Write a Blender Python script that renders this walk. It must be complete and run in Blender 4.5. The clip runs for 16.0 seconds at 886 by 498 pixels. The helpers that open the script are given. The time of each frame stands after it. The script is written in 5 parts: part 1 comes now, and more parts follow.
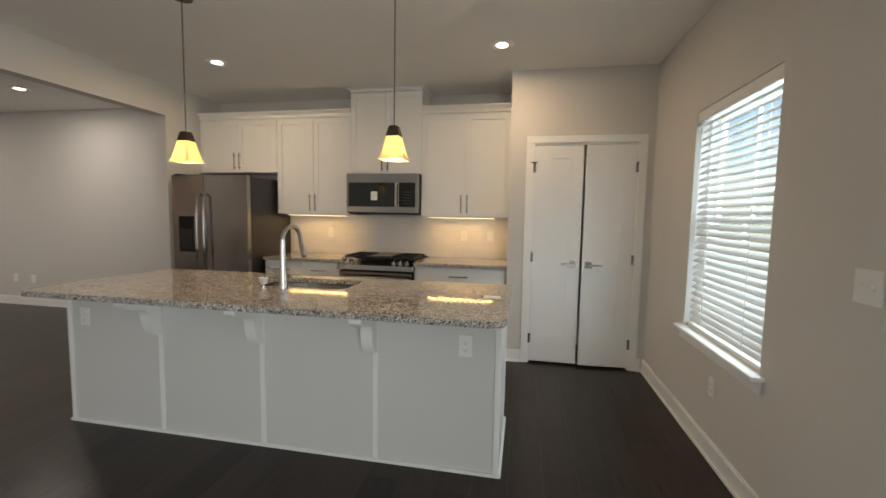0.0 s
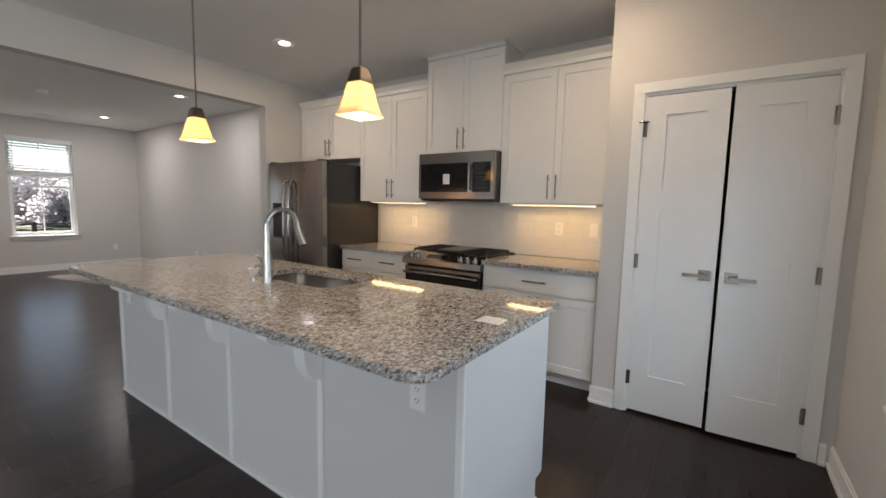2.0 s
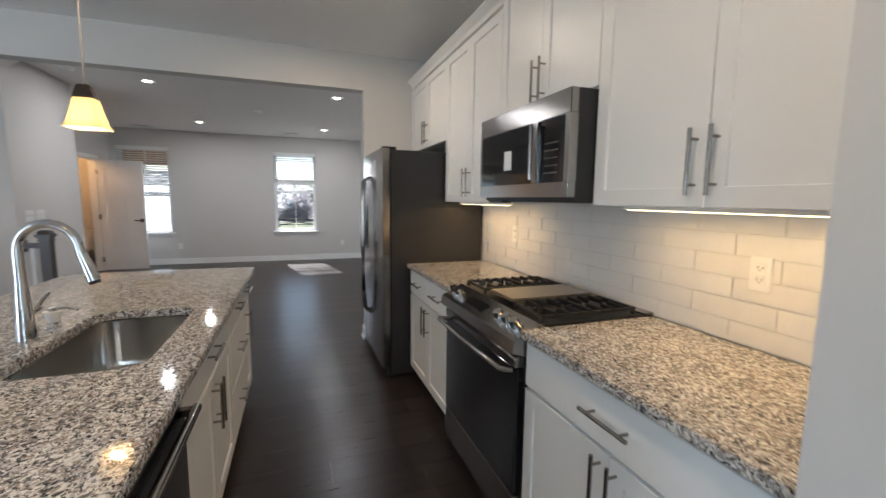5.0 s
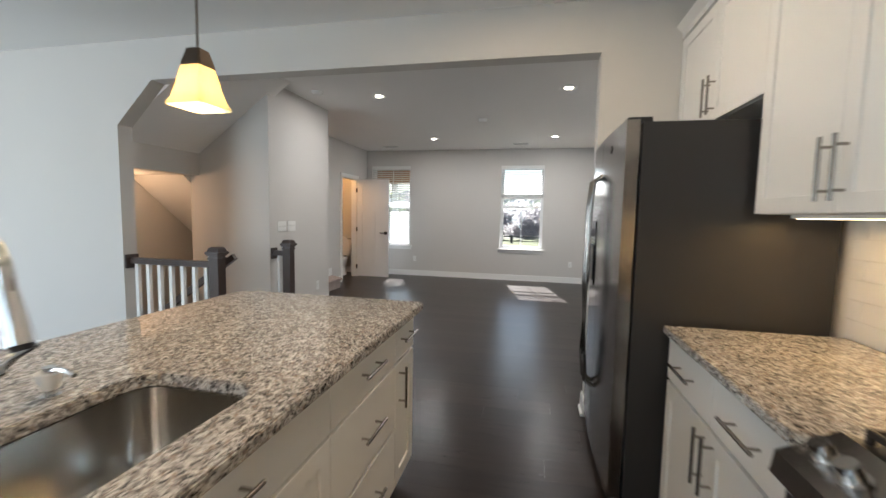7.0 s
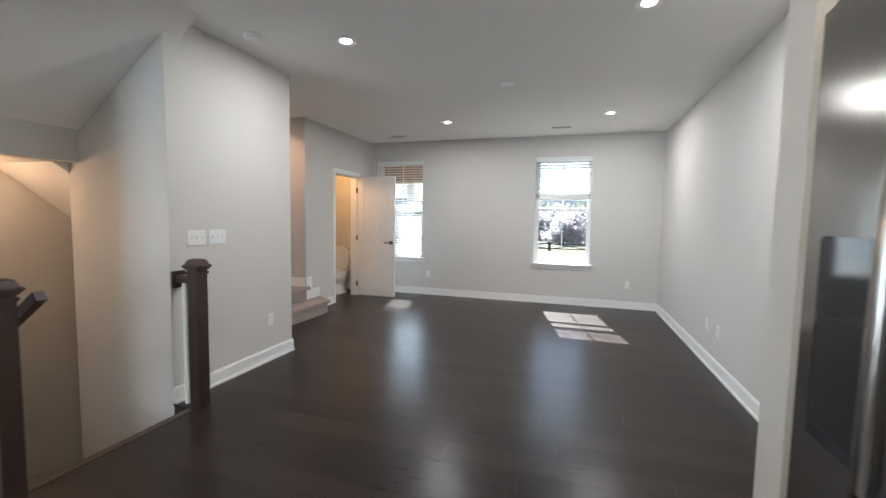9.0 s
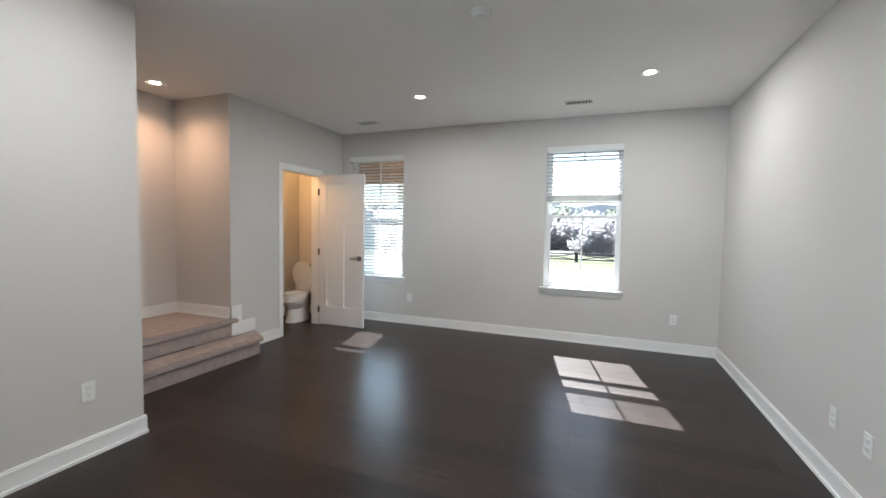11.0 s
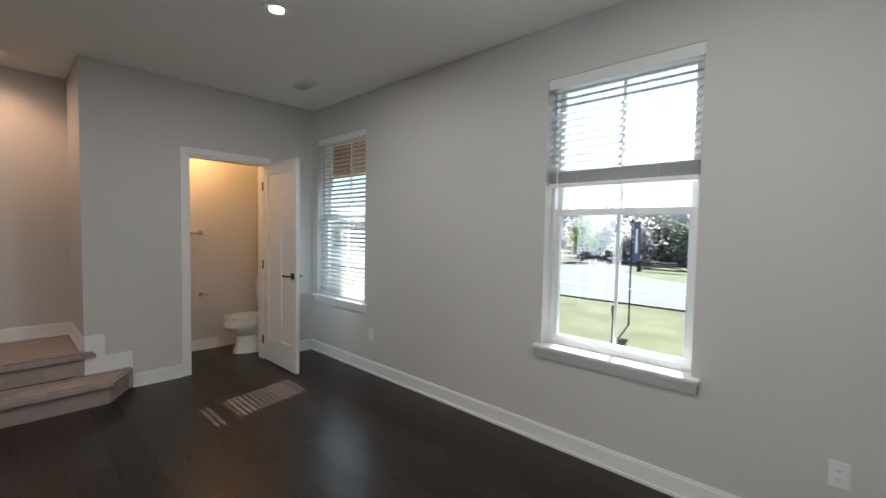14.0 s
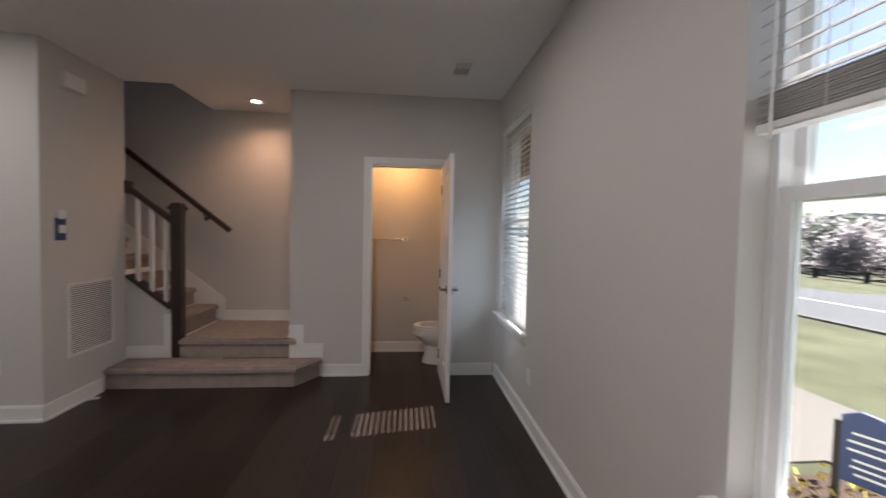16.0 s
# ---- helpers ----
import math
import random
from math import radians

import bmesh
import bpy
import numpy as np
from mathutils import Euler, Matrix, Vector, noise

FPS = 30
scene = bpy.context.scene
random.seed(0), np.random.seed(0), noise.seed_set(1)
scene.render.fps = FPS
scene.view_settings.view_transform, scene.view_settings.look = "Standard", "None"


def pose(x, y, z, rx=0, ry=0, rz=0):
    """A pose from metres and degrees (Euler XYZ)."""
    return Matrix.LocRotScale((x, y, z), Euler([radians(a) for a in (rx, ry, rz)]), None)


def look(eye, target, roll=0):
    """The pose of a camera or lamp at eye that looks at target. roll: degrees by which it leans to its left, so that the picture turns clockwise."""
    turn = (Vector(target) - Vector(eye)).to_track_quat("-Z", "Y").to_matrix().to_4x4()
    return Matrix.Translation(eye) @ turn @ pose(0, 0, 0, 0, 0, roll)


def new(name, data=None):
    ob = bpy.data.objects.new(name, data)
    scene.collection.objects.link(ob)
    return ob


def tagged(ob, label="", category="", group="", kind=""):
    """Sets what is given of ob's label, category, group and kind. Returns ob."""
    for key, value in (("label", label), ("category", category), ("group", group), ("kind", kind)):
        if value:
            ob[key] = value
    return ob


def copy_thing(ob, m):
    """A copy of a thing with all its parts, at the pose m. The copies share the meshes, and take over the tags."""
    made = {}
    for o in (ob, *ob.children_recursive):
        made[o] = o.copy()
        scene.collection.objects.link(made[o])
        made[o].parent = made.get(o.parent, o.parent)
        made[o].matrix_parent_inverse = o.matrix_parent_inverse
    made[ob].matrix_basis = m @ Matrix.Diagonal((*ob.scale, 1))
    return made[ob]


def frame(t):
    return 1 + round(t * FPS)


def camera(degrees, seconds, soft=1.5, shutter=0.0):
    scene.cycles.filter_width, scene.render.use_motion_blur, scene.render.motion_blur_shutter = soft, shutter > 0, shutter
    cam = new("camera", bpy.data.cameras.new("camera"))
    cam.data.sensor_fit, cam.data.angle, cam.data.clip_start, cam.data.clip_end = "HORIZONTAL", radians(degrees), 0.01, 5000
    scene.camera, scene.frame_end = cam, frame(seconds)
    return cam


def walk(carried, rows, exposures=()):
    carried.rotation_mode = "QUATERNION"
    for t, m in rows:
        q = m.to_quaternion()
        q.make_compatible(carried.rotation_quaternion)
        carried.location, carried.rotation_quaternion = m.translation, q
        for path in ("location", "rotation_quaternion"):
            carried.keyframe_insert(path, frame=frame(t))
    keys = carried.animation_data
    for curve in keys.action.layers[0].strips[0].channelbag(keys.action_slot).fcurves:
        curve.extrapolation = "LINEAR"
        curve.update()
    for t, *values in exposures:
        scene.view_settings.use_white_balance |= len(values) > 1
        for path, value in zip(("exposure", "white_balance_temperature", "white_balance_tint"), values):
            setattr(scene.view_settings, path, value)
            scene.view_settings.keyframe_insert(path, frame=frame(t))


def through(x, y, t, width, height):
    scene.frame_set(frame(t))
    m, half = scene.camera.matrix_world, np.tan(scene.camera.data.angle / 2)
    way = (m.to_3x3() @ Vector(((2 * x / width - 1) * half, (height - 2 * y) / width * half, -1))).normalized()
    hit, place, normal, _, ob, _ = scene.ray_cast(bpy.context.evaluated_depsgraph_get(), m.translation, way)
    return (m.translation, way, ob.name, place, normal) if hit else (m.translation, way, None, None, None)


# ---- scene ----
cam = camera(94.2, 16.0, shutter=0.4)
PATH = [
    (0, (-0.339, 0.35, 1.394), (-0.719, 2.307, 1.232), 1.0),
    (0.5, (-0.066, 0.51, 1.39), (-0.743, 2.385, 1.227), 1.2),
    (1, (0.108, 0.714, 1.383), (-0.799, 2.488, 1.212), 1.3),
    (1.5, (0.143, 1.044, 1.371), (-0.908, 2.735, 1.183), 1.3),
    (2, (0.195, 1.4, 1.343), (-0.92, 3.047, 1.138), 1.3),
    (2.5, (0.155, 1.803, 1.367), (-0.989, 3.428, 1.146), 1.3),
    (3, (0.079, 2.214, 1.387), (-1.13, 3.789, 1.147), 1.2),
    (3.2, (0.082, 2.381, 1.375), (-1.168, 3.923, 1.134), 1.3),
    (5.3, (-0.142, 3.641, 1.401), (-2.074, 4.106, 1.17), 0.7),
    (5.5, (-0.184, 3.671, 1.39), (-2.143, 4.005, 1.164), 0.8),
    (6, (-0.448, 3.688, 1.388), (-2.438, 3.704, 1.18), 1.0),
    (6.5, (-0.809, 3.758, 1.378), (-2.786, 3.519, 1.189), 1.1),
    (7, (-1.248, 3.791, 1.361), (-3.195, 3.368, 1.193), 1.1),
    (7.5, (-1.722, 3.73, 1.341), (-3.651, 3.223, 1.189), 0.9),
    (8, (-2.182, 3.735, 1.357), (-4.099, 3.186, 1.201), 1.2),
    (8.5, (-2.606, 3.701, 1.356), (-4.516, 3.129, 1.205), 1.1),
    (11, (-4.747, 3.786, 1.389), (-6.609, 3.064, 1.281), 1.0),
    (11.5, (-5.186, 3.932, 1.389), (-7.031, 3.165, 1.298), 1.0),
    (12, (-5.577, 4.134, 1.401), (-7.396, 3.306, 1.315), 1.0),
    (12.5, (-6.043, 4.286, 1.399), (-7.813, 3.359, 1.308), 1.0),
    (13, (-6.546, 4.444, 1.382), (-8.247, 3.397, 1.29), 1.0),
    (13.5, (-7.048, 4.497, 1.384), (-8.651, 3.304, 1.295), 1.0),
    (14, (-7.543, 4.473, 1.41), (-9.007, 3.113, 1.318), 1.0),
    (14.5, (-7.993, 4.435, 1.423), (-9.263, 2.892, 1.335), 1.0),
    (15, (-8.409, 4.329, 1.475), (-9.419, 2.605, 1.381), 1.3),
    (15.5, (-8.845, 4.274, 1.493), (-9.484, 2.381, 1.401), 1.2),
    (16, (-9.08, 4.168, 1.417), (-9.263, 2.178, 1.338), 1.2),
]
EXPOSURES = [(0, 2.08, 7050, 13), (0.5, 2.12, 6800, 13), (1.0, 2.2, 6500, 13), (2.0, 2.2, 6350, 15), (3.0, 2.4, 6150, 12), (5.5, 2.42, 5800, 11), (7.0, 2.65, 6100, 10),
             (8.5, 2.95, 5850, 9), (12.0, 2.75, 5800, 8), (13.5, 2.4, 5900, 8), (14.5, 2.1, 6000, 7), (15.5, 2.0, 6250, 13), (16.0, 1.95, 6300, 17)]
walk(cam, [(t, look(eye, target, roll)) for t, eye, target, roll in PATH], EXPOSURES)

# ---- world, sun, lamps ----
SUN_EL, SUN_AZ = 46.2, 191.5      # azimuth of the direction towards the sun, counted from +x
world = bpy.data.worlds.new("sky_world")
scene.world = world
world.use_nodes = True
wn = world.node_tree.nodes
sky = wn.new("ShaderNodeTexSky")
sky.sky_type = "NISHITA"
sky.sun_disc = False
sky.sun_elevation = radians(SUN_EL)
sky.sun_rotation = radians(90 - SUN_AZ)
sky.air_density, sky.dust_density = 1.0, 1.2
wn["Background"].inputs[1].default_value = 0.05
world.node_tree.links.new(sky.outputs[0], wn["Background"].inputs[0])


def lamp(name, kind, at, energy, color, target=None, **more):
    data = bpy.data.lights.new(name, kind)
    data.energy, data.color = energy, color
    for key, value in more.items():
        if key == "spot_size":
            data.spot_size = value
        elif key == "spot_blend":
            data.spot_blend = value
        elif key == "radius":
            data.shadow_soft_size = value
        elif key == "size":
            data.size = value
        elif key == "size_y":
            data.shape, data.size_y = "RECTANGLE", value
        elif key == "angle":
            data.angle = value
    ob = new(name, data)
    ob.matrix_world = look(at, target) if target else pose(*at)
    return ob


se, sa = radians(SUN_EL), radians(SUN_AZ)
SUN_DIR = Vector((math.cos(se) * math.cos(sa), math.cos(se) * math.sin(sa), math.sin(se)))
lamp("sun", "SUN", tuple(SUN_DIR * 60), 5.0, (1.0, 0.95, 0.88), (0, 0, 0), angle=radians(0.5))

CEIL = 2.735
CANS = [(-0.55, 3.72), (-3.10, 3.72), (-5.96, 1.96), (-5.96, 4.11), (-8.72, 1.96), (-8.72, 4.11)]
for cx, cy in CANS:
    kitchen = cx > -4
    lamp("can_lamp", "AREA", (cx, cy, CEIL - 0.012), 2.3 if kitchen else 3.0, (1.0, 0.76, 0.50) if kitchen else (1.0, 0.94, 0.88), (cx, cy, 0), size=0.085, size_y=0.085)
lamp("stair_can_lamp", "SPOT", (-7.52, -0.31, CEIL - 0.03), 6.5, (1.0, 0.58, 0.34), (-7.52, -0.31, 0), spot_size=radians(150), spot_blend=1.0, radius=0.05)
lamp("powder_lamp", "POINT", (-9.0, -0.35, 2.20), 3.0, (1.0, 0.52, 0.19), radius=0.08)
lamp("lower_stair_lamp", "POINT", (-4.72, -0.40, 1.60), 1.1, (1.0, 0.58, 0.30), radius=0.06)
PENDANTS = [(-1.082, 2.65), (-2.475, 2.665)]
for cx, cy in PENDANTS:
    lamp("pendant_lamp", "POINT", (cx, cy, 1.765), 1.9, (1.0, 0.66, 0.33), radius=0.035)
for x0, x1 in ((-3.05, -2.32), (-1.36, -0.64)):
    lamp("under_cabinet_lamp", "AREA", ((x0 + x1) / 2, 4.77, 1.352), 0.44, (1.0, 0.60, 0.22), ((x0 + x1) / 2, 4.77, 0), size=x1 - x0, size_y=0.03)

# area lamps that stand in for sky light at the openings
lamp("opening_fill_lamp", "AREA", (-10.172, 0.68, 1.30), 1.8, (0.74, 0.88, 1.0), (0, 0.68, 1.30), size=0.80, size_y=1.10)
lamp("opening_fill_lamp", "AREA", (-10.172, 3.545, 2.13), 0.22, (0.40, 0.68, 1.0), (0, 3.545, 2.13), size=0.84, size_y=0.56)
lamp("opening_fill_lamp", "AREA", (0.935, 2.96, 1.40), 7.5, (0.72, 0.88, 1.0), (-5, 2.96, 1.40), size=0.86, size_y=1.26)
# added fill for the island side, set in two assumed, unseen openings
lamp("opening_fill_lamp", "AREA", (0.77, -1.1, 1.05), 20, (0.86, 0.95, 1.0), (-5, -1.1, 1.05), size=1.7, size_y=1.9)
lamp("opening_fill_lamp", "AREA", (-2.0, -3.195, 1.42), 2.6, (0.88, 0.95, 1.0), (-2.0, 5, 1.42), size=1.5, size_y=1.25)


# ---- materials ----
def mat(name, color, rough=0.5, metal=0.0, vary=0.06, scale=6.0, bump=0.0, bump_scale=80.0, stretch=(1, 1, 1), per_object=0.0, spec=0.5, rough_vary=0.0):
    m = bpy.data.materials.new(name)
    m.use_nodes = True
    n, l = m.node_tree.nodes, m.node_tree.links
    b = n["Principled BSDF"]
    b.inputs["Roughness"].default_value = rough
    b.inputs["Metallic"].default_value = metal
    b.inputs["Specular IOR Level"].default_value = spec
    tc = n.new("ShaderNodeTexCoord")
    mp = n.new("ShaderNodeMapping")
    mp.inputs["Scale"].default_value = stretch
    l.new(tc.outputs["Object"], mp.inputs["Vector"])
    big, fine = n.new("ShaderNodeTexNoise"), n.new("ShaderNodeTexNoise")
    big.inputs["Scale"].default_value, big.inputs["Detail"].default_value = scale, 4
    fine.inputs["Scale"].default_value, fine.inputs["Detail"].default_value = bump_scale, 3
    l.new(mp.outputs[0], big.inputs["Vector"])
    l.new(mp.outputs[0], fine.inputs["Vector"])
    add = n.new("ShaderNodeMath")
    add.operation = "MULTIPLY_ADD"
    l.new(fine.outputs["Fac"], add.inputs[0])
    add.inputs[1].default_value = 0.4
    l.new(big.outputs["Fac"], add.inputs[2])
    rng = n.new("ShaderNodeMapRange")
    rng.inputs["From Min"].default_value, rng.inputs["From Max"].default_value = 0.4, 1.0
    rng.inputs["To Min"].default_value, rng.inputs["To Max"].default_value = 1 - vary, 1 + vary
    l.new(add.outputs[0], rng.inputs["Value"])
    out = rng.outputs[0]
    if per_object:
        info = n.new("ShaderNodeObjectInfo")
        r2 = n.new("ShaderNodeMapRange")
        r2.inputs["To Min"].default_value, r2.inputs["To Max"].default_value = 1 - per_object, 1 + per_object
        l.new(info.outputs["Random"], r2.inputs["Value"])
        mul = n.new("ShaderNodeMath")
        mul.operation = "MULTIPLY"
        l.new(out, mul.inputs[0])
        l.new(r2.outputs[0], mul.inputs[1])
        out = mul.outputs[0]
    vm = n.new("ShaderNodeVectorMath")
    vm.operation = "SCALE"
    vm.inputs[0].default_value = color
    l.new(out, vm.inputs["Scale"])
    l.new(vm.outputs[0], b.inputs["Base Color"])
    if rough_vary:
        rr = n.new("ShaderNodeMapRange")
        rr.inputs["To Min"].default_value, rr.inputs["To Max"].default_value = rough - rough_vary, rough + rough_vary
        l.new(big.outputs["Fac"], rr.inputs["Value"])
        l.new(rr.outputs[0], b.inputs["Roughness"])
    if bump:
        bp = n.new("ShaderNodeBump")
        bp.inputs["Strength"].default_value, bp.inputs["Distance"].default_value = bump, 0.002
        l.new(fine.outputs["Fac"], bp.inputs["Height"])
        l.new(bp.outputs[0], b.inputs["Normal"])
    return m


M_WALL = mat("wall_paint", (0.62, 0.60, 0.57), 0.75, vary=0.015, scale=1.2, bump=0.12, bump_scale=220)
M_CEIL = mat("ceiling_paint", (0.85, 0.84, 0.82), 0.9, vary=0.015, scale=1.0, bump=0.15, bump_scale=180)
M_TRIM = mat("trim_paint", (0.82, 0.82, 0.80), 0.38, vary=0.02, scale=3)
M_DOOR = mat("door_paint", (0.80, 0.80, 0.79), 0.4, vary=0.02, scale=3, bump=0.05, bump_scale=150)
M_CAB = mat("cabinet_paint", (0.80, 0.79, 0.76), 0.36, vary=0.015, scale=2)
# greyer than M_TRIM: shading that sets off the corbels is put into the colour
M_PANEL = mat("island_panel_shade_paint", (0.64, 0.63, 0.61), 0.42, vary=0.015, scale=2)
M_FLOOR = mat("dark_plank", (0.027, 0.019, 0.0155), 0.29, vary=0.35, scale=3.0, bump=0.02, bump_scale=30, stretch=(9, 0.7, 1), per_object=0.32, spec=0.25, rough_vary=0.05)
M_SUB = mat("subfloor", (0.02, 0.016, 0.014), 0.7)
M_CARPET = mat("carpet", (0.36, 0.30, 0.27), 0.97, vary=0.16, scale=14, bump=1.0, bump_scale=260, spec=0.1)
M_DARKWOOD = mat("dark_stained_wood", (0.045, 0.028, 0.022), 0.35, vary=0.3, scale=5, stretch=(1, 1, 0.2), bump=0.1, bump_scale=60)
M_STEEL = mat("brushed_steel", (0.33, 0.312, 0.295), 0.17, 1.0, vary=0.05, scale=2, bump=0.06, bump_scale=400, stretch=(1, 1, 0.03))
M_NICKEL = mat("brushed_nickel", (0.31, 0.285, 0.26), 0.27, 1.0, vary=0.03)
M_CHROME = mat("polished_chrome", (0.58, 0.57, 0.56), 0.13, 1.0, vary=0.02)
M_SINK = mat("sink_steel", (0.58, 0.56, 0.53), 0.17, 1.0, vary=0.05, scale=3)
M_BRONZE = mat("dark_bronze", (0.10, 0.075, 0.055), 0.4, 0.8, vary=0.1)
M_DGREY = mat("dark_grey_enamel", (0.030, 0.028, 0.027), 0.42, vary=0.05, bump=0.1, bump_scale=300)
M_BLACK = mat("black_plastic", (0.012, 0.012, 0.013), 0.35, vary=0.1)
M_BGLASS = mat("black_glass", (0.008, 0.008, 0.009), 0.06, vary=0.05)
M_IRON = mat("cast_iron", (0.012, 0.012, 0.012), 0.5, 0.0, vary=0.2, scale=30, bump=0.4, bump_scale=200)
M_GRIDDLE = mat("griddle_metal", (0.20, 0.18, 0.16), 0.34, 0.8, vary=0.08)
M_TILE = mat("white_glazed_tile", (0.74, 0.73, 0.71), 0.12, vary=0.03, scale=4, bump=0.5, bump_scale=16, per_object=0.03)
M_GROUT = mat("grout", (0.64, 0.63, 0.60), 0.85, vary=0.05, scale=30)
M_PLATE = mat("white_plastic", (0.80, 0.80, 0.78), 0.35, vary=0.01)
# dark colour for shade inside vents and outlet slots, and for key marks
M_SLOT = mat("slot_shade_and_keys", (0.05, 0.05, 0.05), 0.6)
M_PORCELAIN = mat("white_porcelain", (0.82, 0.80, 0.76), 0.1, vary=0.01)
M_VINYL = mat("white_vinyl", (0.82, 0.83, 0.83), 0.4, vary=0.01)
M_PAPER = mat("printed_paper", (0.75, 0.75, 0.73), 0.7, vary=0.03)
M_INK = mat("printed_ink", (0.05, 0.05, 0.06), 0.6)
M_GREYINK = mat("grey_ink", (0.34, 0.34, 0.35), 0.7)
M_NAVY = mat("navy_board", (0.035, 0.06, 0.16), 0.5, vary=0.05)
M_GRASS = mat("lawn_grass", (0.125, 0.125, 0.075), 0.95, vary=0.35, scale=0.9, bump=1.0, bump_scale=30, spec=0.1)
M_ASPHALT = mat("asphalt", (0.10, 0.10, 0.107), 0.9, vary=0.12, scale=0.6, bump=0.4, bump_scale=60)
M_CONCRETE = mat("concrete", (0.17, 0.15, 0.13), 0.9, vary=0.08, scale=1.4, bump=0.3, bump_scale=60)
M_FENCE = mat("black_fence_paint", (0.02, 0.018, 0.016), 0.7, vary=0.2)
M_BARK = mat("bark", (0.12, 0.09, 0.07), 0.95, vary=0.3, scale=8, bump=0.8)


def leaf_material(name, color, through):
    m = mat(name, color, 0.85, vary=0.3, scale=1.5, spec=0.1)
    n, l = m.node_tree.nodes, m.node_tree.links
    tr, mix = n.new("ShaderNodeBsdfTranslucent"), n.new("ShaderNodeMixShader")
    tr.inputs[0].default_value = (*[min(1, c * 1.6) for c in color], 1)
    mix.inputs[0].default_value = through
    l.new(n["Principled BSDF"].outputs[0], mix.inputs[1])
    l.new(tr.outputs[0], mix.inputs[2])
    l.new(mix.outputs[0], n["Material Output"].inputs[0])
    return m


M_LEAF = leaf_material("spring_leaf", (0.13, 0.17, 0.05), 0.5)
# woodland leaf and twig colours are paled to carry the distant haze
M_LEAF2 = leaf_material("hazed_leaf", (0.17, 0.18, 0.15), 0.5)
M_TWIG = leaf_material("hazed_twigs", (0.36, 0.33, 0.335), 0.5)
# distant haze put in as a weak bluish emission on the woods
M_FAR_GLOW = mat("far_woods_glow", (0.13, 0.12, 0.125), 1.0, vary=0.3, scale=0.3, spec=0.0)
M_FAR_GLOW.node_tree.nodes["Principled BSDF"].inputs["Emission Color"].default_value = (0.75, 0.85, 1.0, 1)
M_FAR_GLOW.node_tree.nodes["Principled BSDF"].inputs["Emission Strength"].default_value = 0.07
M_BRICK = mat("porch_cedar", (0.42, 0.22, 0.11), 0.7, vary=0.12, scale=4, stretch=(1, 6, 1))
M_SIDING = mat("siding", (0.45, 0.45, 0.43), 0.8, vary=0.04)
M_MULCH = mat("mulch", (0.07, 0.04, 0.025), 0.95, vary=0.4, scale=20, bump=1.0, bump_scale=60)


def slat_material():
    m = mat("blind_slat", (0.54, 0.535, 0.52), 0.45, vary=0.02)
    n, l = m.node_tree.nodes, m.node_tree.links
    tr, mix, out = n.new("ShaderNodeBsdfTranslucent"), n.new("ShaderNodeMixShader"), n["Material Output"]
    tr.inputs[0].default_value = (0.60, 0.60, 0.58, 1)
    mix.inputs[0].default_value = 0.03
    l.new(n["Principled BSDF"].outputs[0], mix.inputs[1])
    l.new(tr.outputs[0], mix.inputs[2])
    l.new(mix.outputs[0], out.inputs[0])
    return m


M_SLAT = slat_material()


def glass_material(name, tint, rough=0.0):
    m = bpy.data.materials.new(name)
    m.use_nodes = True
    n, l = m.node_tree.nodes, m.node_tree.links
    n.remove(n["Principled BSDF"])
    tr, gl, mix, fr = n.new("ShaderNodeBsdfTransparent"), n.new("ShaderNodeBsdfGlossy"), n.new("ShaderNodeMixShader"), n.new("ShaderNodeLayerWeight")
    tr.inputs[0].default_value = tint
    gl.inputs["Roughness"].default_value = rough
    fr.inputs[0].default_value = 0.5
    pw = n.new("ShaderNodeMath")
    pw.operation = "POWER"
    pw.inputs[1].default_value = 5.0
    l.new(fr.outputs["Facing"], pw.inputs[0])
    ad = n.new("ShaderNodeMath")
    ad.operation = "MULTIPLY_ADD"
    ad.inputs[1].default_value, ad.inputs[2].default_value = 0.8, 0.035
    l.new(pw.outputs[0], ad.inputs[0])
    l.new(ad.outputs[0], mix.inputs[0])
    l.new(tr.outputs[0], mix.inputs[1])
    l.new(gl.outputs[0], mix.inputs[2])
    l.new(mix.outputs[0], n["Material Output"].inputs[0])
    return m


M_GLASS = glass_material("window_glass", (0.93, 0.96, 0.95, 1))


def glow(name, color, strength):
    m = bpy.data.materials.new(name)
    m.use_nodes = True
    n, l = m.node_tree.nodes, m.node_tree.links
    b = n["Principled BSDF"]
    b.inputs["Base Color"].default_value = (0.8, 0.8, 0.78, 1)
    b.inputs["Emission Color"].default_value = (*color, 1)
    b.inputs["Emission Strength"].default_value = strength
    return m


M_CANGLOW = glow("can_lens", (1.0, 0.86, 0.70), 3.2)
M_STRIP = glow("strip_lens", (1.0, 0.72, 0.36), 1.2)


def shade_glass():
    """Frosted glass, lit by the bulb inside it."""
    m = bpy.data.materials.new("frosted_shade_glass")
    m.use_nodes = True
    n, l = m.node_tree.nodes, m.node_tree.links
    b = n["Principled BSDF"]
    b.inputs["Base Color"].default_value = (0.88, 0.82, 0.68, 1)
    b.inputs["Roughness"].default_value = 0.35
    tr, mix = n.new("ShaderNodeBsdfTranslucent"), n.new("ShaderNodeMixShader")
    tr.inputs[0].default_value = (0.95, 0.82, 0.52, 1)
    mix.inputs[0].default_value = 0.45
    l.new(b.outputs[0], mix.inputs[1])
    l.new(tr.outputs[0], mix.inputs[2])
    l.new(mix.outputs[0], n["Material Output"].inputs[0])
    return m


M_SHADE = shade_glass()


